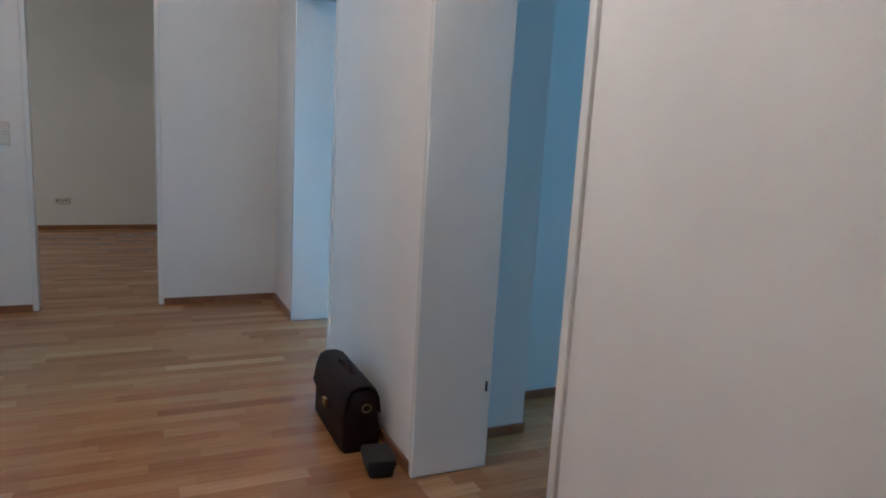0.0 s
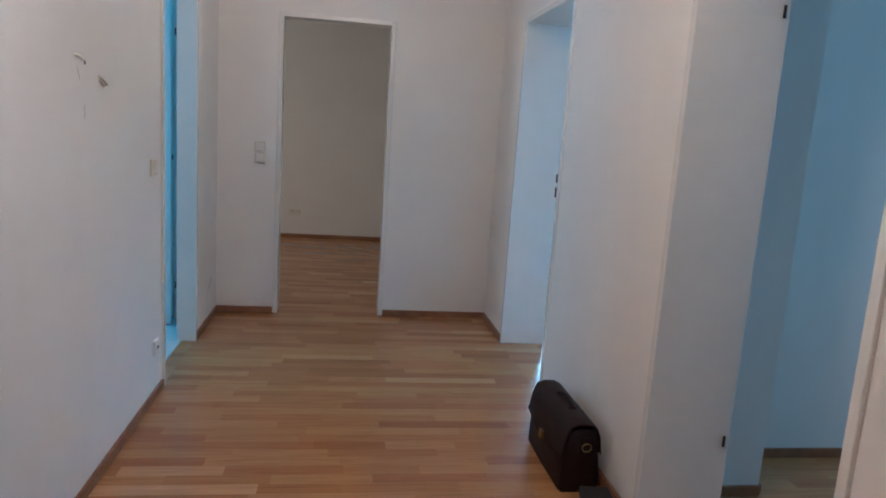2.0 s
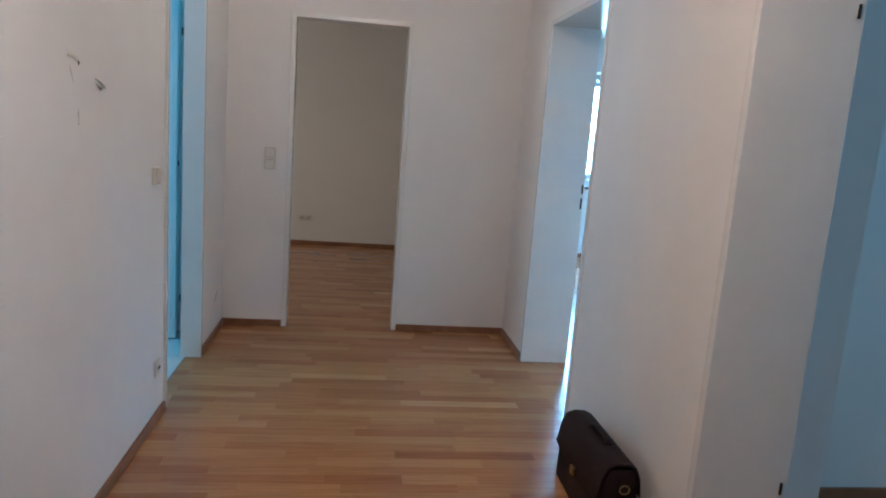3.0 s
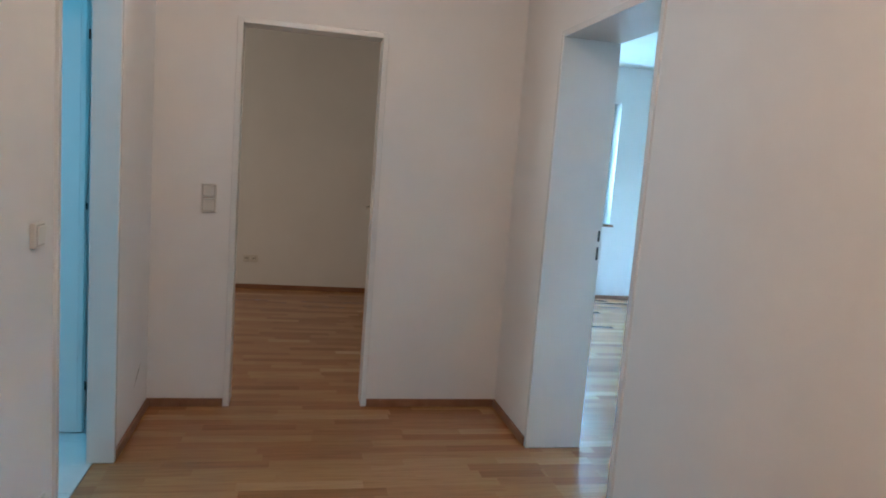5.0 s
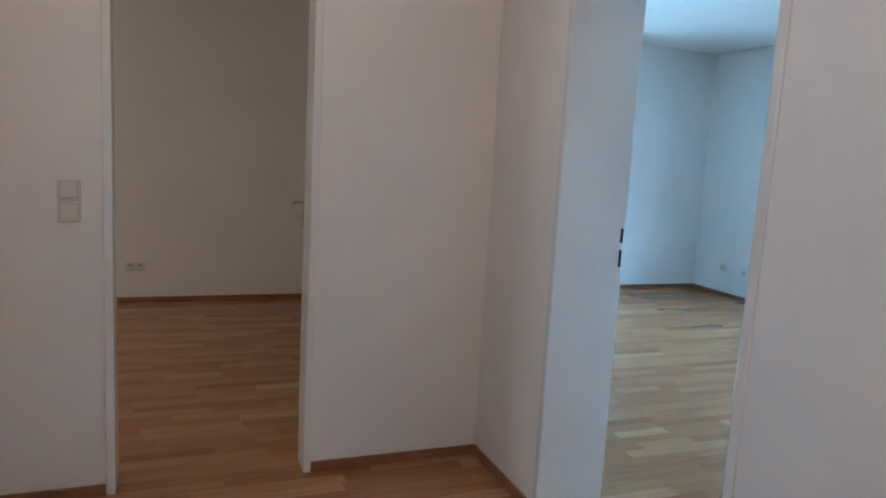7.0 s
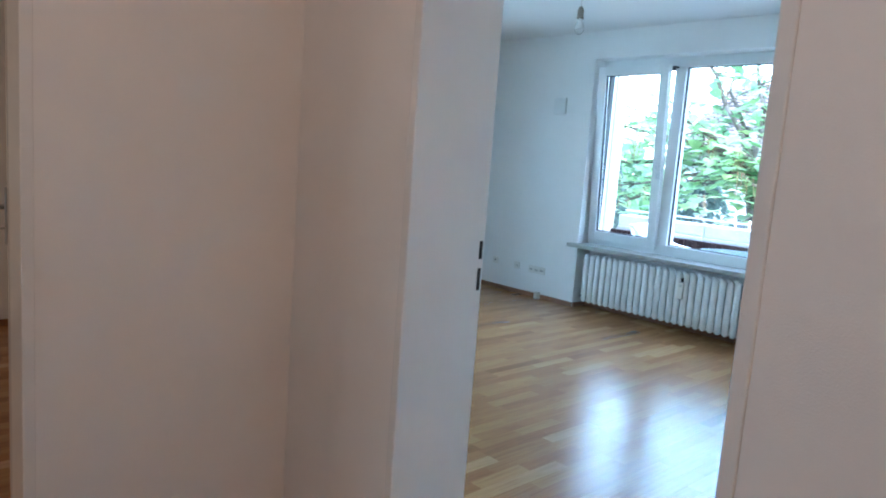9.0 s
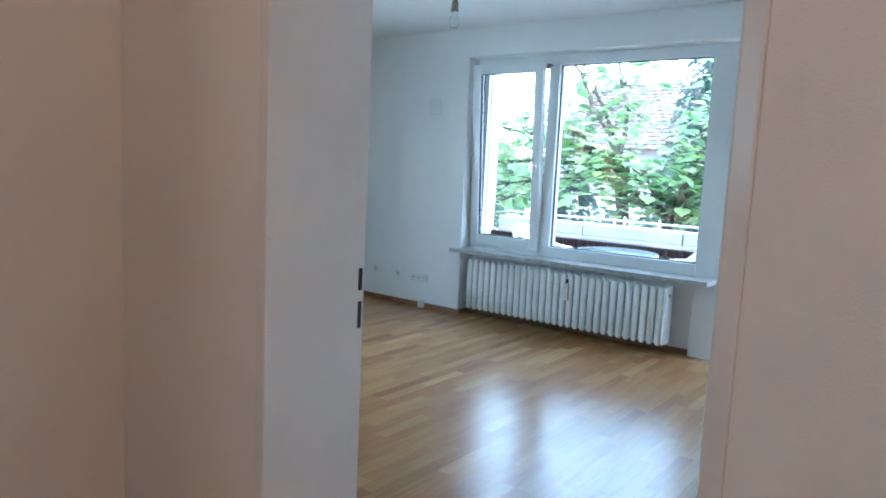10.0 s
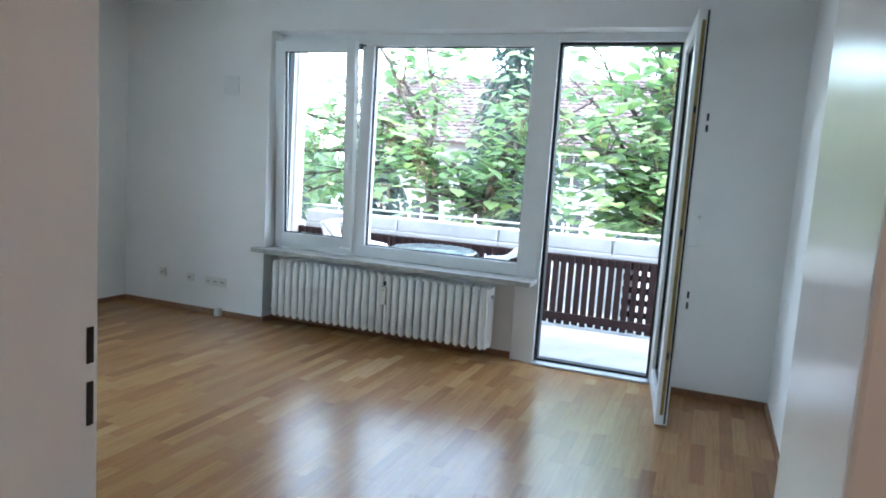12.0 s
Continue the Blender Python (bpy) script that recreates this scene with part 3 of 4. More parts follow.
# balcony door leaf, opened into the room
door = tagged(thing("door_1", "white plastic balcony door leaf standing open", "door", (4.36, -1.12, 0.010)), kind="structure")
door.rotation_euler = (0, 0, radians(186.6))
LWID, LHI, LT = 0.875, 2.275, 0.066
for n, x0, x1, z0, z1 in (("stile", 0, 0.10, 0, LHI), ("stile", LWID - 0.10, LWID, 0, LHI), ("rail", 0.10, LWID - 0.10, 0, 0.11), ("rail", 0.10, LWID - 0.10, LHI - 0.10, LHI)):
    part(n, cuboid(bmesh.new(), x0, x1, 0, LT, z0, z1, 0.005), UPVC, door)
for x0, x1, z0, z1 in ((0.10, LWID - 0.10, 0.11, 0.118), (0.10, LWID - 0.10, LHI - 0.108, LHI - 0.10), (0.10, 0.108, 0.118, LHI - 0.108), (LWID - 0.108, LWID - 0.10, 0.118, LHI - 0.108)):
    part("seal", cuboid(bmesh.new(), x0, x1, 0.022, 0.046, z0, z1), RUBBER, door, "black rubber seal")
ob = part("pane", cuboid(bmesh.new(), 0.10, LWID - 0.10, 0.03, 0.036, 0.11, LHI - 0.10), GLASS, door, "clear glass pane")
ob.visible_shadow = False
part("lock_rail", cuboid(bmesh.new(), LWID, LWID + 0.003, 0.022, 0.040, 0.06, LHI - 0.06, 0.001), BRASS, door, "yellowish metal locking rail")
part("edge_seal", cuboid(bmesh.new(), LWID - 0.004, LWID + 0.006, 0.046, 0.056, 0.01, LHI - 0.01, 0.002), RUBBER, door, "black rubber edge seal")
for z in (0.4, 1.09, 1.75):
    part("locking_cam", cuboid(bmesh.new(), LWID, LWID + 0.010, 0.024, 0.038, z - 0.02, z + 0.02, 0.003), DARK, door, "dark metal locking cam")
bm = cuboid(bmesh.new(), LWID - 0.075, LWID - 0.045, LT, LT + 0.012, 0.95, 1.09, 0.004)
sweep(bm, [(LWID - 0.06, LT + 0.01, 1.02), (LWID - 0.06, LT + 0.05, 1.02), (LWID - 0.07, LT + 0.055, 1.02), (LWID - 0.18, LT + 0.055, 1.02)], 0.009)
part("door_handle", bm, UPVC, door, "white lever handle")


# ---- radiator ----
radiator = thing("radiator", "white cast ribbed radiator under the window sill", "radiator", (4.215, 0.020, 0))
N, PITCH = 29, 0.0629
bm = bmesh.new()
for x in (-0.052, 0.052):
    profile = [(0.008, 0.082), (0.020, 0.090), (0.0265, 0.108), (0.0275, 0.30), (0.0265, 0.508), (0.020, 0.528), (0.008, 0.537)]
    lathe(bm, profile, (x, 0, 0), 12)
cuboid(bm, -0.052, 0.052, -0.017, 0.017, 0.10, 0.15, 0.008)
cuboid(bm, -0.052, 0.052, -0.017, 0.017, 0.456, 0.506, 0.008)
cuboid(bm, -0.045, 0.045, -0.006, 0.006, 0.12, 0.47)
SECTION = mesh_of("section", bm, RADIATOR, True)
for k in range(N):
    ob = new("section", SECTION)
    ob.parent, ob.location = radiator, (0, 0.03 + PITCH * k, 0)
for z in (0.125, 0.481):
    part("header_pipe", tube(bmesh.new(), (0, 0.0, z), (0, 1.83, z), 0.019), RADIATOR, radiator, "", True)
part("end_panel", cuboid(bmesh.new(), -0.078, 0.085, -0.012, 0.001, 0.088, 0.532, 0.006), RADIATOR, radiator, "flat white end panel")
meter = part("heat_meter", cuboid(bmesh.new(), -0.108, -0.078, 0.780, 0.824, 0.315, 0.452, 0.006), SWITCH, radiator, "small white heat meter")
part("meter_window", cuboid(bmesh.new(), -0.110, -0.107, 0.791, 0.813, 0.415, 0.435, 0.001), RAIL, meter, "grey display window")
part("meter_clip", cuboid(bmesh.new(), -0.09, -0.06, 0.794, 0.812, 0.457, 0.488, 0.004), DARK, radiator, "dark metal clip")
part("valve_pipe", sweep(bmesh.new(), [(0.0, 1.79, 0.125), (0.0, 1.84, 0.125), (0.03, 1.855, 0.125), (0.172, 1.855, 0.125)], 0.009), STEEL, radiator, "", True)
part("valve_cap", tube(bmesh.new(), (-0.03, 1.84, 0.125), (0.01, 1.84, 0.125), 0.015), DARK, radiator, "dark valve cap", True)
part("vent_plug", tube(bmesh.new(), (0.0, -0.03, 0.465), (0.0, 0.0, 0.465), 0.012), STEEL, radiator, "", True)
for y in (0.3, 1.5):
    part("wall_bracket", cuboid(bmesh.new(), 0.02, 0.172, y - 0.012, y + 0.012, 0.10, 0.125, 0.003), RADIATOR, radiator)

# ---- small things on the living room walls ----
G = "sockets on the window wall"
socket_outlet("wall_socket", "white single wall socket near the floor", LW, 2.996, 0.297, -90, 1, G)
socket_outlet("wall_socket", "white aerial socket plate near the floor", LW, 2.692, 0.288, -90, 1, G)
socket_outlet("wall_socket", "white triple wall socket near the floor", LW, 2.495, 0.28, -90, 3, G)
stub = thing("cable_duct", "short white cable duct end standing on the floor", "cable duct", (LW - 0.03, 2.367, 0))
part("duct", cuboid(bmesh.new(), -0.03, 0.016, -0.024, 0.024, 0, 0.066, 0.004), SWITCH, stub)
part("duct_cap", cuboid(bmesh.new(), -0.033, 0.015, -0.027, 0.027, 0.058, 0.068, 0.003), SWITCH, stub)
cover = thing("wall_cover", "flat white painted cover plate on the wall", "cover plate", (LW, 2.315, 1.905))
part("plate", cuboid(bmesh.new(), -0.018, 0.002, -0.07, 0.07, -0.075, 0.08, 0.003), ENAMEL, cover)
part("screw", tube(bmesh.new(), (-0.020, 0, 0.06), (-0.016, 0, 0.06), 0.005), STEEL, cover, "", True)
for z in (1.75, 0.625):
    clip = thing("wall_clip", "pair of small dark metal clips on the wall", "clip", (LW, -1.31, z), "clips beside the balcony door")
    for d in (-0.035, 0.035):
        part("clip_tongue", cuboid(bmesh.new(), -0.012, 0.0, -0.007, 0.007, d - 0.022, d + 0.022, 0.002), DARK, clip)
hook = thing("wall_hook", "small white hook on the wall", "hook", (LW, -1.325, 1.163))
part("base", tube(bmesh.new(), (0, 0, 0), (-0.008, 0, 0), 0.012), SWITCH, hook, "", True)
part("peg", sweep(bmesh.new(), [(0, 0, 0), (-0.02, 0, 0), (-0.026, 0, 0.012)], 0.004), SWITCH, hook, "", True)

bulb = thing("pendant_lamp", "bare clear bulb hanging unlit from the ceiling", "lamp", (2.264, 0.685, TOP))
part("cord", sweep(bmesh.new(), [(0, 0, 0), (0.004, 0.002, -0.12), (0, 0, -0.30)], 0.004), SWITCH, bulb, "", True)
part("hook_plate", lathe(bmesh.new(), [(0.02, -0.012), (0.028, 0.0)], (0, 0, 0)), SWITCH, bulb, "", True)
part("lamp_holder", lathe(bmesh.new(), [(0.008, -0.29), (0.014, -0.30), (0.019, -0.315), (0.019, -0.35), (0.022, -0.352), (0.022, -0.36)][::-1], (0, 0, 0)), mottled(material("bronze_holder", (0.22, 0.18, 0.13), 0.5), (0.18, 0.14, 0.1), (0.27, 0.22, 0.16), 40.0), bulb, "bronze lamp holder", True)
ob = part("glass_bulb", lathe(bmesh.new(), [(0.004, -0.452), (0.018, -0.446), (0.028, -0.43), (0.029, -0.415), (0.022, -0.39), (0.013, -0.37), (0.012, -0.36)], (0, 0, 0)), CLEAR, bulb, "clear glass bulb", True)
ob.visible_shadow = False

# small window in the north wall
window2 = tagged(thing("window_2", "white casement window with a deep reveal", "window"), kind="structure")
for n, x0, x1, z0, z1 in (("jamb", 1.25, 1.32, 0.85, 2.19), ("jamb", 2.19, 2.26, 0.85, 2.19), ("head", 1.32, 2.19, 2.12, 2.19), ("bottom_rail", 1.32, 2.19, 0.85, 0.93)):
    part(n, cuboid(bmesh.new(), x0, x1, 3.60, 3.67, z0, z1, 0.005), UPVC, window2)
for n, x0, x1, z0, z1 in (("sash_stile", 1.325, 1.395, 0.935, 2.115), ("sash_stile", 2.115, 2.185, 0.935, 2.115), ("sash_rail", 1.395, 2.115, 2.045, 2.115), ("sash_rail", 1.395, 2.115, 0.935, 1.005)):
    part(n, cuboid(bmesh.new(), x0, x1, 3.58, 3.64, z0, z1, 0.005), UPVC, window2)
ob = part("pane", cuboid(bmesh.new(), 1.395, 2.115, 3.608, 3.614, 1.005, 2.045), GLASS, window2, "clear glass pane")
ob.visible_shadow = False
bm = cuboid(bmesh.new(), 2.14, 2.16, 3.568, 3.582, 1.36, 1.46, 0.004)
sweep(bm, [(2.15, 3.57, 1.42), (2.15, 3.535, 1.42), (2.15, 3.53, 1.41), (2.15, 3.53, 1.31)], 0.008)
part("window_handle", bm, UPVC, window2, "white window handle")
structure("window_sill", cuboid(bmesh.new(), 1.22, 2.29, 3.39, 3.60, 0.825, 0.85, 0.005), SKIRT, "brown window sill of the small window", "window sill")

# ---- balcony ----
BZ = -0.03
structure("balcony_floor", boxes((4.32, 4.55, -1.112, -0.300, -0.12, 0.0), (4.55, 6.15, -3.2, 2.95, -0.25, BZ)), BALCONY, "pale bare screed balcony floor", "balcony floor")
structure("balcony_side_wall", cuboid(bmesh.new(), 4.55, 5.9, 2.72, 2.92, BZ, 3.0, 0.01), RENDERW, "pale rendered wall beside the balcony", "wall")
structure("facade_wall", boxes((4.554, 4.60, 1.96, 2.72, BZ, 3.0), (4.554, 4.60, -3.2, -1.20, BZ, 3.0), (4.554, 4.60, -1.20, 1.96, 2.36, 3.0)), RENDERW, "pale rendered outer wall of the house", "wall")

def balcony_curtain():
    """Gathered cloth beside the balcony's side wall, drawn in by a tie at mid height."""
    root = thing("outdoor_curtain", "white gathered fabric curtain tied back on the balcony", "curtain", (4.80, 2.60, BZ))
    bm = bmesh.new()
    rows = []
    for i in range(25):
        t = i / 24
        z = 2.72 - 2.62 * t
        pinch = 1.0 - 0.42 * math.exp(-((z - 1.42) / 0.42) ** 2)
        row = []
        for k in range(49):
            u = k / 48
            fold = 0.032 * math.sin(2 * math.pi * 6 * u + 0.5 * math.sin(3 * t)) * (0.55 + 0.45 * math.sin(5.3 * u + 1.0) ** 2)
            row.append(bm.verts.new((0.42 * u * pinch, fold * (1.15 - 0.3 * pinch) + 0.02 * math.sin(4 * t + 2 * u), z)))
        rows.append(row)
    for a, b in zip(rows, rows[1:]):
        for k in range(48):
            bm.faces.new((a[k], a[k + 1], b[k + 1], b[k]))
    bmesh.ops.recalc_face_normals(bm, faces=bm.faces[:])
    bmesh.ops.solidify(bm, geom=bm.faces[:], thickness=0.003)
    part("cloth", bm, CLOTH, root, "", True)
    loop = [(0.12 + 0.16 * math.cos(a), 0.055 * math.sin(a), 1.42 + 0.03 * math.cos(a)) for a in (2 * math.pi * k / 20 for k in range(21))]
    part("tie_band", sweep(bmesh.new(), loop, 0.008), CLOTH, root, "", True)
    part("curtain_rod", tube(bmesh.new(), (-0.20, 0, 2.735), (0.62, 0, 2.735), 0.012), RAIL, root, "thin grey metal rod", True)


CLOTH = mottled(material("white_awning_cloth", (0.42, 0.42, 0.41), 0.9), (0.32, 0.32, 0.315), (0.42, 0.42, 0.41), 5.0, 0.2, 300.0)
balcony_curtain()

fence = thing("balcony_fence", "dark brown slatted wooden balcony fence", "fence", (5.80, 0, BZ))
bm = cuboid(bmesh.new(), -0.011, 0.011, -0.0268, 0.0268, 0.03, 0.67, 0.003)
SLAT = mesh_of("slat", bm, FENCE)
slat_rng = random.Random(4)
for k in range(76):
    ob = new("slat", SLAT)
    ob.parent, ob.location = fence, (0, -2.78 + 0.0722 * k, slat_rng.uniform(-0.004, 0.004))
    ob.rotation_euler = (slat_rng.uniform(-0.006, 0.006), 0, 0)
part("lower_board", cuboid(bmesh.new(), -0.036, -0.012, -2.8, 2.70, 0.065, 0.14, 0.004), FENCE, fence)
part("upper_board", cuboid(bmesh.new(), 0.012, 0.034, -2.8, 2.70, 0.60, 0.676, 0.004), FENCE, fence)
for z in (0.20, 0.31, 0.42, 0.53):
    part("lattice_lath", cuboid(bmesh.new(), 0.012, 0.026, -1.05, -0.72, z - 0.028, z + 0.028, 0.003), FENCE, fence)
for y in (-2.6, -1.2, 0.28, 1.62):
    part("post", cuboid(bmesh.new(), 0.012, 0.06, y - 0.03, y + 0.03, 0.0, 0.65, 0.004), FENCE, fence)

for k in range(5):
    y0 = -2.75 + 1.08 * k
    box = thing("planter_box", "long white weathered planter box behind the fence", "planter", (5.96, y0, BZ), "row of planter boxes")
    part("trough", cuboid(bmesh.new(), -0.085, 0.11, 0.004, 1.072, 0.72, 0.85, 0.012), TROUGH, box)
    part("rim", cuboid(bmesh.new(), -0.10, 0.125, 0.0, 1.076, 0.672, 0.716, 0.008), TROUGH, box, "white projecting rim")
    for y in (0.2, 0.88):
        part("bracket", cuboid(bmesh.new(), -0.02, 0.02, y - 0.012, y + 0.012, 0.0, 0.675, 0.003), RAIL, box)

railing = thing("balcony_rail", "thin grey metal balcony rail on posts", "railing", (6.1, 0, BZ))
part("top_rail", tube(bmesh.new(), (0, -2.8, 0.895), (0, 2.70, 0.895), 0.011), RAIL, railing, "", True)
for y in (2.38, 1.19, 0.81, -0.08, -0.25, -1.1, -2.1):
    part("rail_post", tube(bmesh.new(), (0, y, 0.0), (0, y, 0.94), 0.011), RAIL, railing, "", True)

table = thing("garden_table", "round garden table with a greenish glass top", "table", (5.22, 0.88, BZ))
part("tabletop", lathe(bmesh.new(), [(0.365, 0.655), (0.375, 0.661), (0.365, 0.668)], (0, 0, 0), 40), FROST, table, "greenish frosted glass top", True)
ring = [(0.372 * math.cos(a), 0.372 * math.sin(a), 0.652) for a in (2 * math.pi * k / 40 for k in range(41))]
part("rim", sweep(bmesh.new(), ring, 0.011), RAIL, table, "grey metal rim", True)
for k in range(4):
    a = math.pi / 4 + math.pi / 2 * k
    c, s = math.cos(a), math.sin(a)
    part("leg", sweep(bmesh.new(), [(0.36 * c, 0.36 * s, 0.645), (0.26 * c, 0.26 * s, 0.35), (0.33 * c, 0.33 * s, 0.0)], 0.011), RAIL, table, "", True)


def garden_chair(x, y, turn):
    """A moulded plastic armchair; it faces its own -y."""
    root = thing("garden_chair", "white moulded plastic garden armchair", "chair", (x, y, BZ), "chairs round the balcony table")
    root.rotation_euler = (0, 0, radians(turn))
    part("seat", cuboid(bmesh.new(), -0.22, 0.22, -0.22, 0.20, 0.40, 0.43, 0.012), PLASTIC, root)
    lean = Matrix.Translation((0, 0.20, 0.43)) @ Matrix.Rotation(radians(-14), 4, "X")
    back = part("backrest", cuboid(bmesh.new(), -0.21, 0.21, -0.012, 0.012, 0.34, 0.41, 0.01, lean), PLASTIC, root)
    for k in range(5):
        c = -0.168 + 0.084 * k
        part("back_slat", cuboid(bmesh.new(), c - 0.027, c + 0.027, -0.01, 0.01, -0.01, 0.345, 0.006, lean), PLASTIC, back)
    for s in (-1, 1):
        part("armrest", sweep(bmesh.new(), [(s * 0.245, -0.20, 0.60), (s * 0.25, -0.05, 0.615), (s * 0.245, 0.12, 0.675), (s * 0.215, 0.27, 0.82)], 0.021), PLASTIC, root, "", True)
        part("front_leg", sweep(bmesh.new(), [(s * 0.245, -0.20, 0.60), (s * 0.235, -0.225, 0.40), (s * 0.255, -0.26, 0.0)], 0.02), PLASTIC, root, "", True)
        part("back_leg", sweep(bmesh.new(), [(s * 0.215, 0.19, 0.44), (s * 0.225, 0.25, 0.2), (s * 0.235, 0.30, 0.0)], 0.02), PLASTIC, root, "", True)
    return root


garden_chair(5.26, 0.27, 180)
garden_chair(5.28, 1.68, 8)

# ---- outside ----
structure("ground", boxes((-150, 400, -250, 250, -3.5, -3.2)), GRASS, "pale paved yard and worn lawn below", "ground")


def limb(bm, a, b, r0, r1, rng, bend=0.12, steps=5):
    """A bent, tapering limb; gives back its points."""
    a, b = Vector(a), Vector(b)
    long = (b - a).length
    pts, off = [a], Vector((0, 0, 0))
    for i in range(1, steps + 1):
        off = off + Vector((rng.uniform(-1, 1), rng.uniform(-1, 1), rng.uniform(-0.6, 0.6))) * long * bend / steps
        pts.append(a.lerp(b, i / steps) + off)
    for i in range(steps):
        tube(bm, pts[i], pts[i + 1], r0 + (r1 - r0) * i / steps, r0 + (r1 - r0) * (i + 1) / steps, 8)
    return pts


LEAF_SHAPE = ((0.0, 0.0, 0.0), (0.22, -0.10, 0.04), (0.46, 0.10, 0.03), (0.47, 0.42, 0.0), (0.28, 0.78, -0.05), (0.0, 1.12, -0.12))


def add_leaf(verts, faces, place, q, size):
    """A heart-shaped leaf folded along its middle rib."""
    n = len(verts)
    rib = [(0, 0, 0), (0, 0.4, -0.06), (0, 1.12, -0.16)]
    for x, y, z in rib + [(x, y, z) for x, y, z in LEAF_SHAPE[1:5]] + [(-x, y, z) for x, y, z in LEAF_SHAPE[1:5]]:
        verts.append(place + q @ (Vector((x, y, z)) * size))
    faces += [(n, n + 3, n + 4, n + 1), (n + 1, n + 4, n + 5), (n + 1, n + 5, n + 6), (n + 1, n + 6, n + 2),
              (n, n + 1, n + 8, n + 7), (n + 1, n + 9, n + 8), (n + 1, n + 10, n + 9), (n + 1, n + 2, n + 10)]


def catalpa(name, label, base, fork, crowns, seed, leaves):
    """base: foot of the trunk; fork: where the limbs part; crowns: limb ends; leaves: how many on each twig end."""
    rng = random.Random(seed)
    root = thing(name, label, "tree", base)
    o = Vector(base)
    wood = bmesh.new()
    pts = limb(wood, (0, 0, 0), Vector(fork) - o, 0.17, 0.11, rng, 0.06)
    verts, faces, pods = [], [], bmesh.new()
    for end in crowns:
        tips = limb(wood, pts[-1], Vector(end) - o, 0.055, 0.02, rng, 0.25)
        for tip in tips[2:]:
            for _ in range(3):
                to = tip + Vector((rng.uniform(-1, 1), rng.uniform(-1, 1), rng.uniform(-0.5, 0.7))) * 0.85
                twig = limb(wood, tip, to, 0.015, 0.006, rng, 0.2, 3)
                for _ in range(leaves):
                    c = twig[rng.randrange(1, 4)] + Vector((rng.gauss(0, 0.24), rng.gauss(0, 0.24), rng.gauss(0, 0.17)))
                    q = Euler((rng.gauss(-0.12, 0.16), rng.gauss(0, 0.14), rng.uniform(0, 6.283))).to_quaternion()
                    add_leaf(verts, faces, c, q, rng.uniform(0.13, 0.27))
                if rng.random() < 0.5:
                    for _ in range(rng.randrange(2, 5)):
                        p = to + Vector((rng.gauss(0, 0.06), rng.gauss(0, 0.06), 0))
                        tube(pods, p, p + Vector((rng.gauss(0, 0.03), rng.gauss(0, 0.03), -rng.uniform(0.2, 0.38))), 0.006, 0.004, 5)
    part("trunk", wood, BARK, root, "", True)
    me = bpy.data.meshes.new("crown")
    me.from_pydata([tuple(v) for v in verts], [], faces)
    me.materials.append(LEAF)
    crown = new("crown", me)
    crown.parent = root
    tagged(crown, "large bright green heart-shaped leaves", kind="stuff")
    tagged(part("seed_pods", pods, PODS, root, "thin hanging brown seed pods"), kind="stuff")
    return root


PODS = mottled(material("seed_pod", (0.16, 0.10, 0.05), 0.8), (0.11, 0.07, 0.035), (0.22, 0.14, 0.07), 20.0)
catalpa("catalpa_tree", "broad catalpa with large pale green leaves and pods", (11.2, 3.0, -3.2), (11.2, 3.5, 1.6),
        ((10.6, 4.6, 2.5), (11.5, 4.0, 3.9), (10.2, 3.7, 1.3), (11.0, 5.6, 1.1), (12.2, 4.6, 3.2), (10.4, 2.6, 1.0), (11.2, 6.4, 0.6), (11.0, 7.2, 1.4), (11.4, 5.4, 2.2), (11.3, 5.0, 4.1), (11.0, 7.0, 2.6)), 11, 11)
catalpa("catalpa_tree", "slim catalpa with bright green leaves near the balcony", (10.6, 2.2, -3.2), (10.6, 2.35, 0.7),
        ((10.2, 3.0, 0.9), (10.0, 1.7, 1.7), (10.9, 1.3, 1.0), (10.8, 2.9, 1.5), (10.3, 1.1, 2.2), (11.2, 1.6, 2.6)), 23, 9)
catalpa("catalpa_tree", "leafy catalpa with yellowish green leaves and pods", (10.4, -1.2, -3.2), (10.3, -0.9, 0.6),
        ((9.8, 0.2, 1.3), (10.2, -0.5, 3.0), (9.9, 0.6, 2.4), (10.6, -1.4, 2.2), (9.7, -0.7, 1.5), (10.8, 0.5, 3.6), (10.0, -1.9, 1.2), (10.6, -1.6, 3.8), (9.9, -0.2, 0.75), (10.4, 0.6, 2.6), (10.2, -0.6, 4.0)), 37, 14)


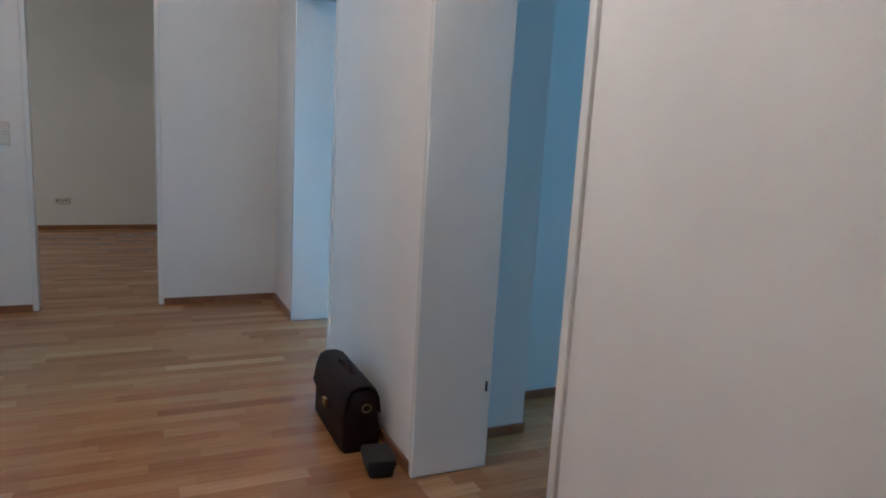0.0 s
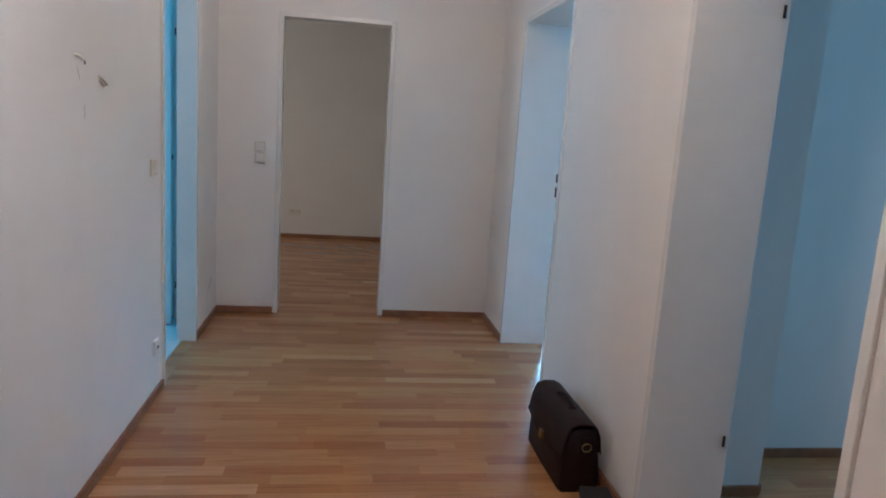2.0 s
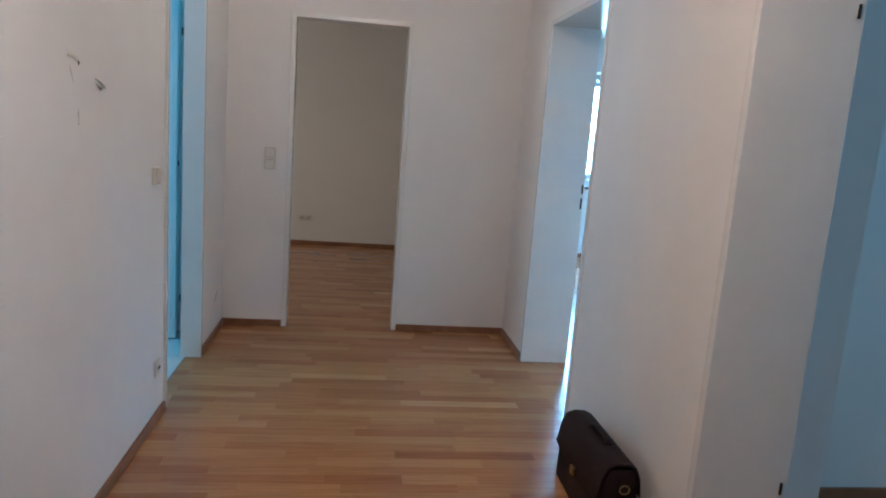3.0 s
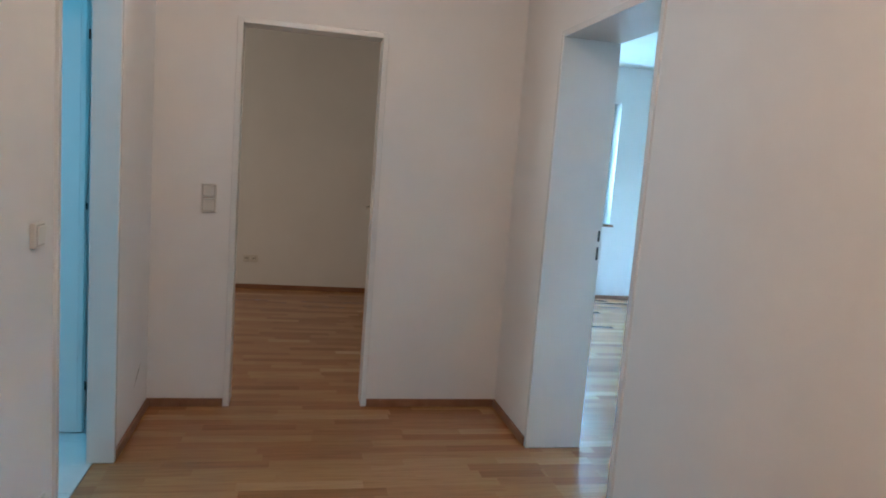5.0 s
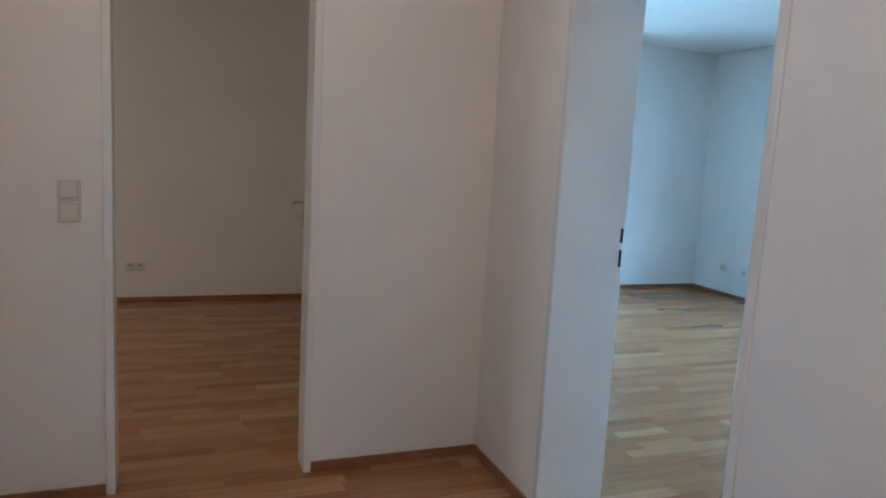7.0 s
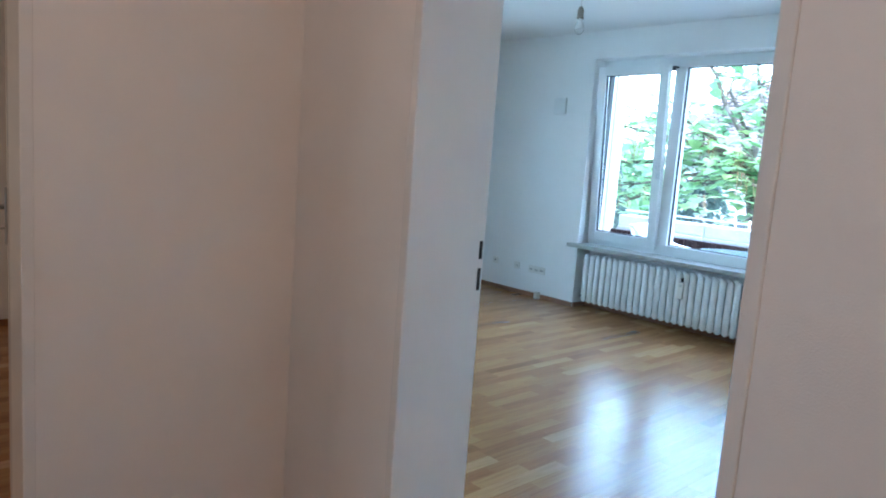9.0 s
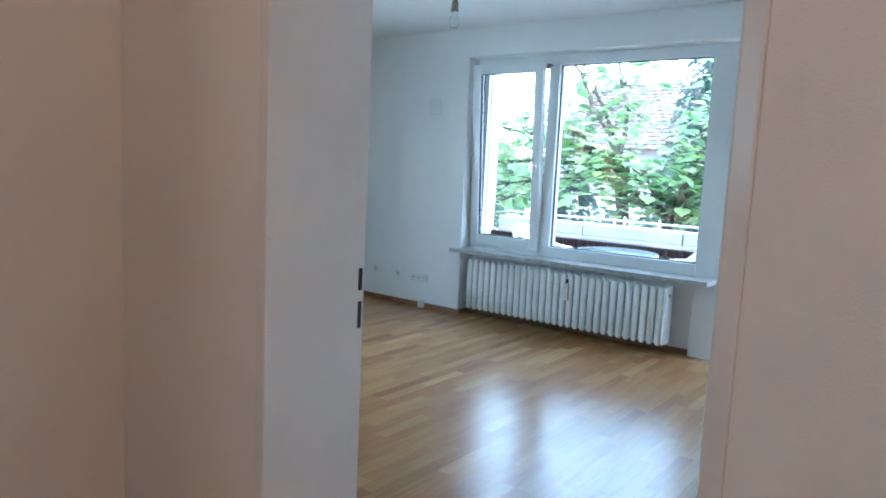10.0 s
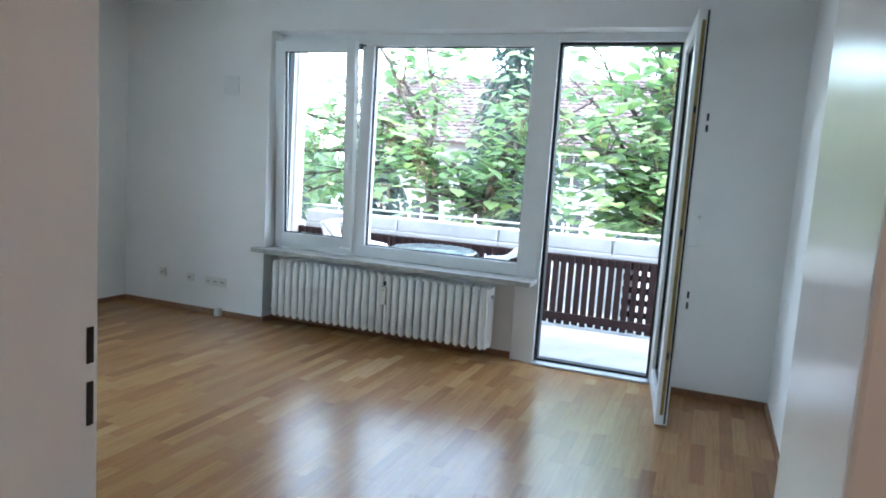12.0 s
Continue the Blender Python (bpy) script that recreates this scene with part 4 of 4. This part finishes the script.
def spruce(label, base, high, wide, seed):
    rng = random.Random(seed)
    root = thing("spruce_tree", label, "tree", base)
    part("trunk", tube(bmesh.new(), (0, 0, 0), (0, 0, high), 0.16, 0.02, 8), BARK, root, "", True)
    verts, faces = [], []
    z = high * 0.36
    while z < high:
        reach = wide * (1 - z / high) ** 0.8 + 0.15
        for _ in range(15):
            a = rng.uniform(0, 6.283)
            out = Vector((math.cos(a), math.sin(a), 0))
            side = Vector((-out.y, out.x, 0))
            steps = max(4, int(reach / 0.16))
            for i in range(steps):
                t = (i + 1) / steps
                c = out * reach * t + Vector((0, 0, z - 0.35 * reach * t * t + rng.gauss(0, 0.03)))
                for s in (-1, 1):
                    tip = c + side * s * rng.uniform(0.12, 0.28) * (1.15 - t * 0.6) + out * 0.12 + Vector((0, 0, -rng.uniform(0.05, 0.2)))
                    n = len(verts)
                    w = Vector((0, 0, 0.035)) + out * 0.03
                    verts.extend([tuple(c - w), tuple(c + w), tuple(tip)])
                    faces.append((n, n + 1, n + 2))
        z += 0.17
    me = bpy.data.meshes.new("needles")
    me.from_pydata(verts, [], faces)
    me.materials.append(SPRUCE)
    ob = new("needles", me)
    ob.parent = root
    tagged(ob, "dark blue-green drooping needles", kind="stuff")
    return root


spruce("tall dark spruce behind the leafy trees", (16.0, 3.3, -3.2), 9.0, 1.9, 3)
spruce("low dark spruce in the garden", (15.0, 6.3, -3.2), 4.6, 2.0, 5)
spruce("dark spruce with drooping branches", (16.5, -0.55, -3.2), 9.5, 1.5, 8)
spruce("dark spruce at the garden's edge", (17.0, -2.6, -3.2), 8.5, 2.0, 9)
spruce("slim dark spruce beyond the lawn", (18.0, 11.5, -3.2), 6.0, 1.7, 13)


def house():
    root = thing("house", "white house with a weathered tiled roof", "house", (24, 0, -3.2))
    part("wall", boxes((0.4, 9.6, 1.2, 12.0, 0.0, 5.7)), FACADE, root, "white rendered wall")
    bm = bmesh.new()
    for a, b in (((-0.2, 5.45), (5.0, 8.55)), ((10.2, 5.45), (5.0, 8.55))):
        q = [bm.verts.new((x, y, z)) for (x, z), y in ((a, 0.6), (b, 0.6), (b, 12.5), (a, 12.5))]
        bm.faces.new(q)
    bmesh.ops.recalc_face_normals(bm, faces=bm.faces[:])
    bmesh.ops.solidify(bm, geom=bm.faces[:], thickness=0.12)
    roof = part("roof", bm, ROOFTILE, root, "weathered red-brown tiled roof")
    verts, faces = [], []
    rng = random.Random(2)
    rows, cols = 19, 36
    slope = Vector((5.2, 0, 3.1))
    up = Vector((-3.1, 0, 5.2)).normalized()
    for r in range(rows):
        for c in range(cols):
            y = 0.6 + (c + 0.5 * (r % 2)) * 0.323
            lift = rng.uniform(0.03, 0.055)
            p0, p1 = Vector((-0.25, 0, 5.45)) + slope * (r / rows), Vector((-0.25, 0, 5.45)) + slope * ((r + 1.12) / rows)
            n = len(verts)
            for p, h in ((p0, 0.075 + lift), (p1, 0.075)):
                for dy in (0.012, 0.16, 0.31):
                    verts.append(tuple(p + up * (h + (0.03 if dy == 0.16 else 0)) + Vector((0, y + dy, 0))))
            for dy in (0.012, 0.31):
                verts.append(tuple(p0 + up * 0.06 + Vector((0, y + dy, 0))))
            faces.extend([(n, n + 1, n + 4, n + 3), (n + 1, n + 2, n + 5, n + 4), (n, n + 6, n + 7, n + 2, n + 1)])
    me = bpy.data.meshes.new("roof_tiles")
    me.from_pydata(verts, [], faces)
    me.materials.append(tile_material())
    ob = new("roof_tiles", me)
    ob.parent = roof
    tagged(ob, "weathered red-brown roof tiles", kind="stuff")
    for y in (3.4, 6.3, 9.2):
        for z in (2.0, 4.1):
            w = part("window", boxes((0.30, 0.42, y - 0.55, y + 0.55, z - 0.05, z), (0.34, 0.42, y - 0.55, y + 0.55, z + 1.2, z + 1.27), (0.34, 0.42, y - 0.55, y - 0.47, z, z + 1.2), (0.34, 0.42, y + 0.47, y + 0.55, z, z + 1.2), (0.34, 0.42, y - 0.035, y + 0.035, z, z + 1.2)), UPVC, root, "white window frame")
            part("pane", boxes((0.385, 0.398, y - 0.47, y + 0.47, z, z + 1.2)), DUSKY, w, "dark window pane")
    part("chimney", boxes((6.4, 7.0, 10.4, 11.0, 6.6, 8.9)), ROOFTILE, root)


def tile_material():
    m = material("roof_tile_pieces", (0.24, 0.15, 0.13), 0.85)
    g = node(m, "ShaderNodeNewGeometry")
    link(m, ramp(m, g.outputs["Random Per Island"], [(0.0, (0.045, 0.035, 0.035)), (0.5, (0.078, 0.062, 0.062)), (1.0, (0.12, 0.10, 0.10))]), principled(m).inputs["Base Color"])
    return m


house()

annex = thing("house", "low white annex with a dark window and gate", "house", (22.0, 0, -3.2))
part("wall", boxes((0, 6, -6.5, 0.6, 0, 3.9)), FACADE, annex, "white rendered wall")
part("roof", boxes((-0.3, 6.3, -6.8, 0.9, 3.9, 4.1)), ROOFTILE, annex, "flat dark roof edge")
w = part("window", boxes((-0.06, 0.04, -0.75, 0.25, 2.3, 2.36), (-0.06, 0.04, -0.75, 0.25, 3.3, 3.36), (-0.06, 0.04, -0.75, -0.68, 2.36, 3.3), (-0.06, 0.04, 0.18, 0.25, 2.36, 3.3)), UPVC, annex, "white window frame")
part("pane", boxes((-0.02, 0.02, -0.68, 0.18, 2.36, 3.3)), DUSKY, w, "dark window pane")


def woods():
    """Far trees round the gardens: ragged clumps of leaf."""
    rng = random.Random(6)
    verts, faces = [], []
    for _ in range(150):
        a = rng.uniform(-1.5, 1.5)
        d = rng.uniform(48, 75)
        c = Vector((d * math.cos(a), d * math.sin(a) + 4, -3.2))
        high, wide = rng.uniform(4, 8.5), rng.uniform(2, 4)
        for _ in range(90):
            u = Vector((rng.gauss(0, 1), rng.gauss(0, 1), rng.gauss(0, 1))).normalized() * rng.uniform(0.6, 1.0)
            p = c + Vector((u.x * wide, u.y * wide, high * 0.5 + u.z * high * 0.5))
            q = Euler((rng.uniform(0, 6.28), rng.uniform(0, 6.28), 0)).to_quaternion()
            n = len(verts)
            s = rng.uniform(0.4, 0.9)
            verts.extend([tuple(p + q @ (Vector(v) * s)) for v in ((-1, -0.6, 0), (0.2, -0.9, 0.2), (1, 0.1, 0), (0.3, 0.9, -0.2), (-0.7, 0.7, 0.1))])
            faces.append((n, n + 1, n + 2, n + 3, n + 4))
    me = bpy.data.meshes.new("far_woods")
    me.from_pydata(verts, [], faces)
    me.materials.append(LEAF)
    tagged(new("far_woods", me), "distant green trees beyond the gardens", "trees", "", "stuff")


woods()

# ---- floors ----
floor = structure("floor", boxes((-4.5, 4.19, END, 3.43, -0.12, -0.012)), UNDER, "oak strip parquet floor with a satin finish", "floor")


def strip_rows(x0, x1, y0, y1, seed):
    """Strips 70 mm wide laid along x, of mixed lengths, row by row."""
    rng = random.Random(seed)
    y = y0
    while y < y1 - 0.005:
        wide = min(0.07, y1 - y)
        x = x0 - rng.uniform(0, 0.45)
        while x < x1:
            long = rng.choice((0.30, 0.38, 0.45, 0.52, 0.60))
            a, b = max(x, x0), min(x + long, x1)
            if b - a > 0.001:
                yield a, b, y, y + wide
            x += long
        y += wide


def strip_verts(a, b, c, d):
    g, e = 0.0, 0.0004
    lo = [(a + g, c + g), (b - g, c + g), (b - g, d - g), (a + g, d - g)]
    hi = [(a + g + e, c + g + e), (b - g - e, c + g + e), (b - g - e, d - g - e), (a + g + e, d - g - e)]
    return [(x, y, -0.012) for x, y in lo] + [(x, y, -0.0003) for x, y in lo] + [(x, y, 0.0) for x, y in hi]


STRIP_FACES = [(8, 9, 10, 11)] + [(r + k, r + (k + 1) % 4, r + 4 + (k + 1) % 4, r + 4 + k) for r in (0, 4) for k in range(4)]


def lay_parquet():
    rest_v, rest_f, shared, count = [], [], {}, 0
    rooms = ((-1.90, 0.0, END, 0.0, 1), (-4.4, 0.0, 0.12, 3.32, 2), (0.27, LW, -1.843, 3.43, 3), (0.27, 3.4, -5.1, -2.17, 4),
             (-1.485, -0.78, 0.0, 0.12, 5), (0.0, 0.27, -1.478, -0.592, 26), (0.0, 0.27, -3.575, -2.713, 7), (LW, 4.39, -0.22, 1.955, 8), (LW, 4.32, -1.198, -0.22, 9), (-1.972, -1.90, -1.39, -0.69, 10))
    for x0, x1, y0, y1, seed in rooms:
        for a, b, c, d in strip_rows(x0, x1, y0, y1, seed):
            near = (seed == 1 and -2.9 < c < -1.1 and count < 150) or (seed == 3 and a < 3.2 and -1.3 < c < 0.6 and count < 298)
            if near:
                count += 1
                key = (round(b - a, 4), round(d - c, 4))
                if key not in shared:
                    me = bpy.data.meshes.new("parquet_strip")
                    me.from_pydata(strip_verts(0, b - a, 0, d - c), [], STRIP_FACES)
                    me.materials.append(PARQUET)
                    shared[key] = me
                ob = new("parquet_strip", shared[key])
                ob.location, ob.parent = (a, c, 0), floor
            else:
                n = len(rest_v)
                rest_v += strip_verts(a, b, c, d)
                rest_f += [tuple(n + i for i in f) for f in STRIP_FACES]
    me = bpy.data.meshes.new("parquet")
    me.from_pydata(rest_v, [], rest_f)
    me.materials.append(PARQUET)
    ob = new("parquet", me)
    ob.parent = floor
    tagged(ob, "oak parquet strips", kind="stuff")


lay_parquet()


# ---- bathroom tiles ----
bath = structure("bathroom_floor", boxes((-3.75, -1.975, -2.4, -0.204, -0.011, -0.004)), GROUT, "white square floor tiles with grey joints", "floor")
TILE_MESH = mesh_of("tile", cuboid(bmesh.new(), 0.0015, 0.2485, 0.0015, 0.2485, -0.004, 0.001, 0.0012), TILE)
for i in range(8):
    for k in range(9):
        x, y = -2.225 - 0.25 * i, -0.454 - 0.25 * k
        if x > -3.76 and y > -2.42:
            ob = new("tile", TILE_MESH)
            ob.parent, ob.location = bath, (x, y, 0)
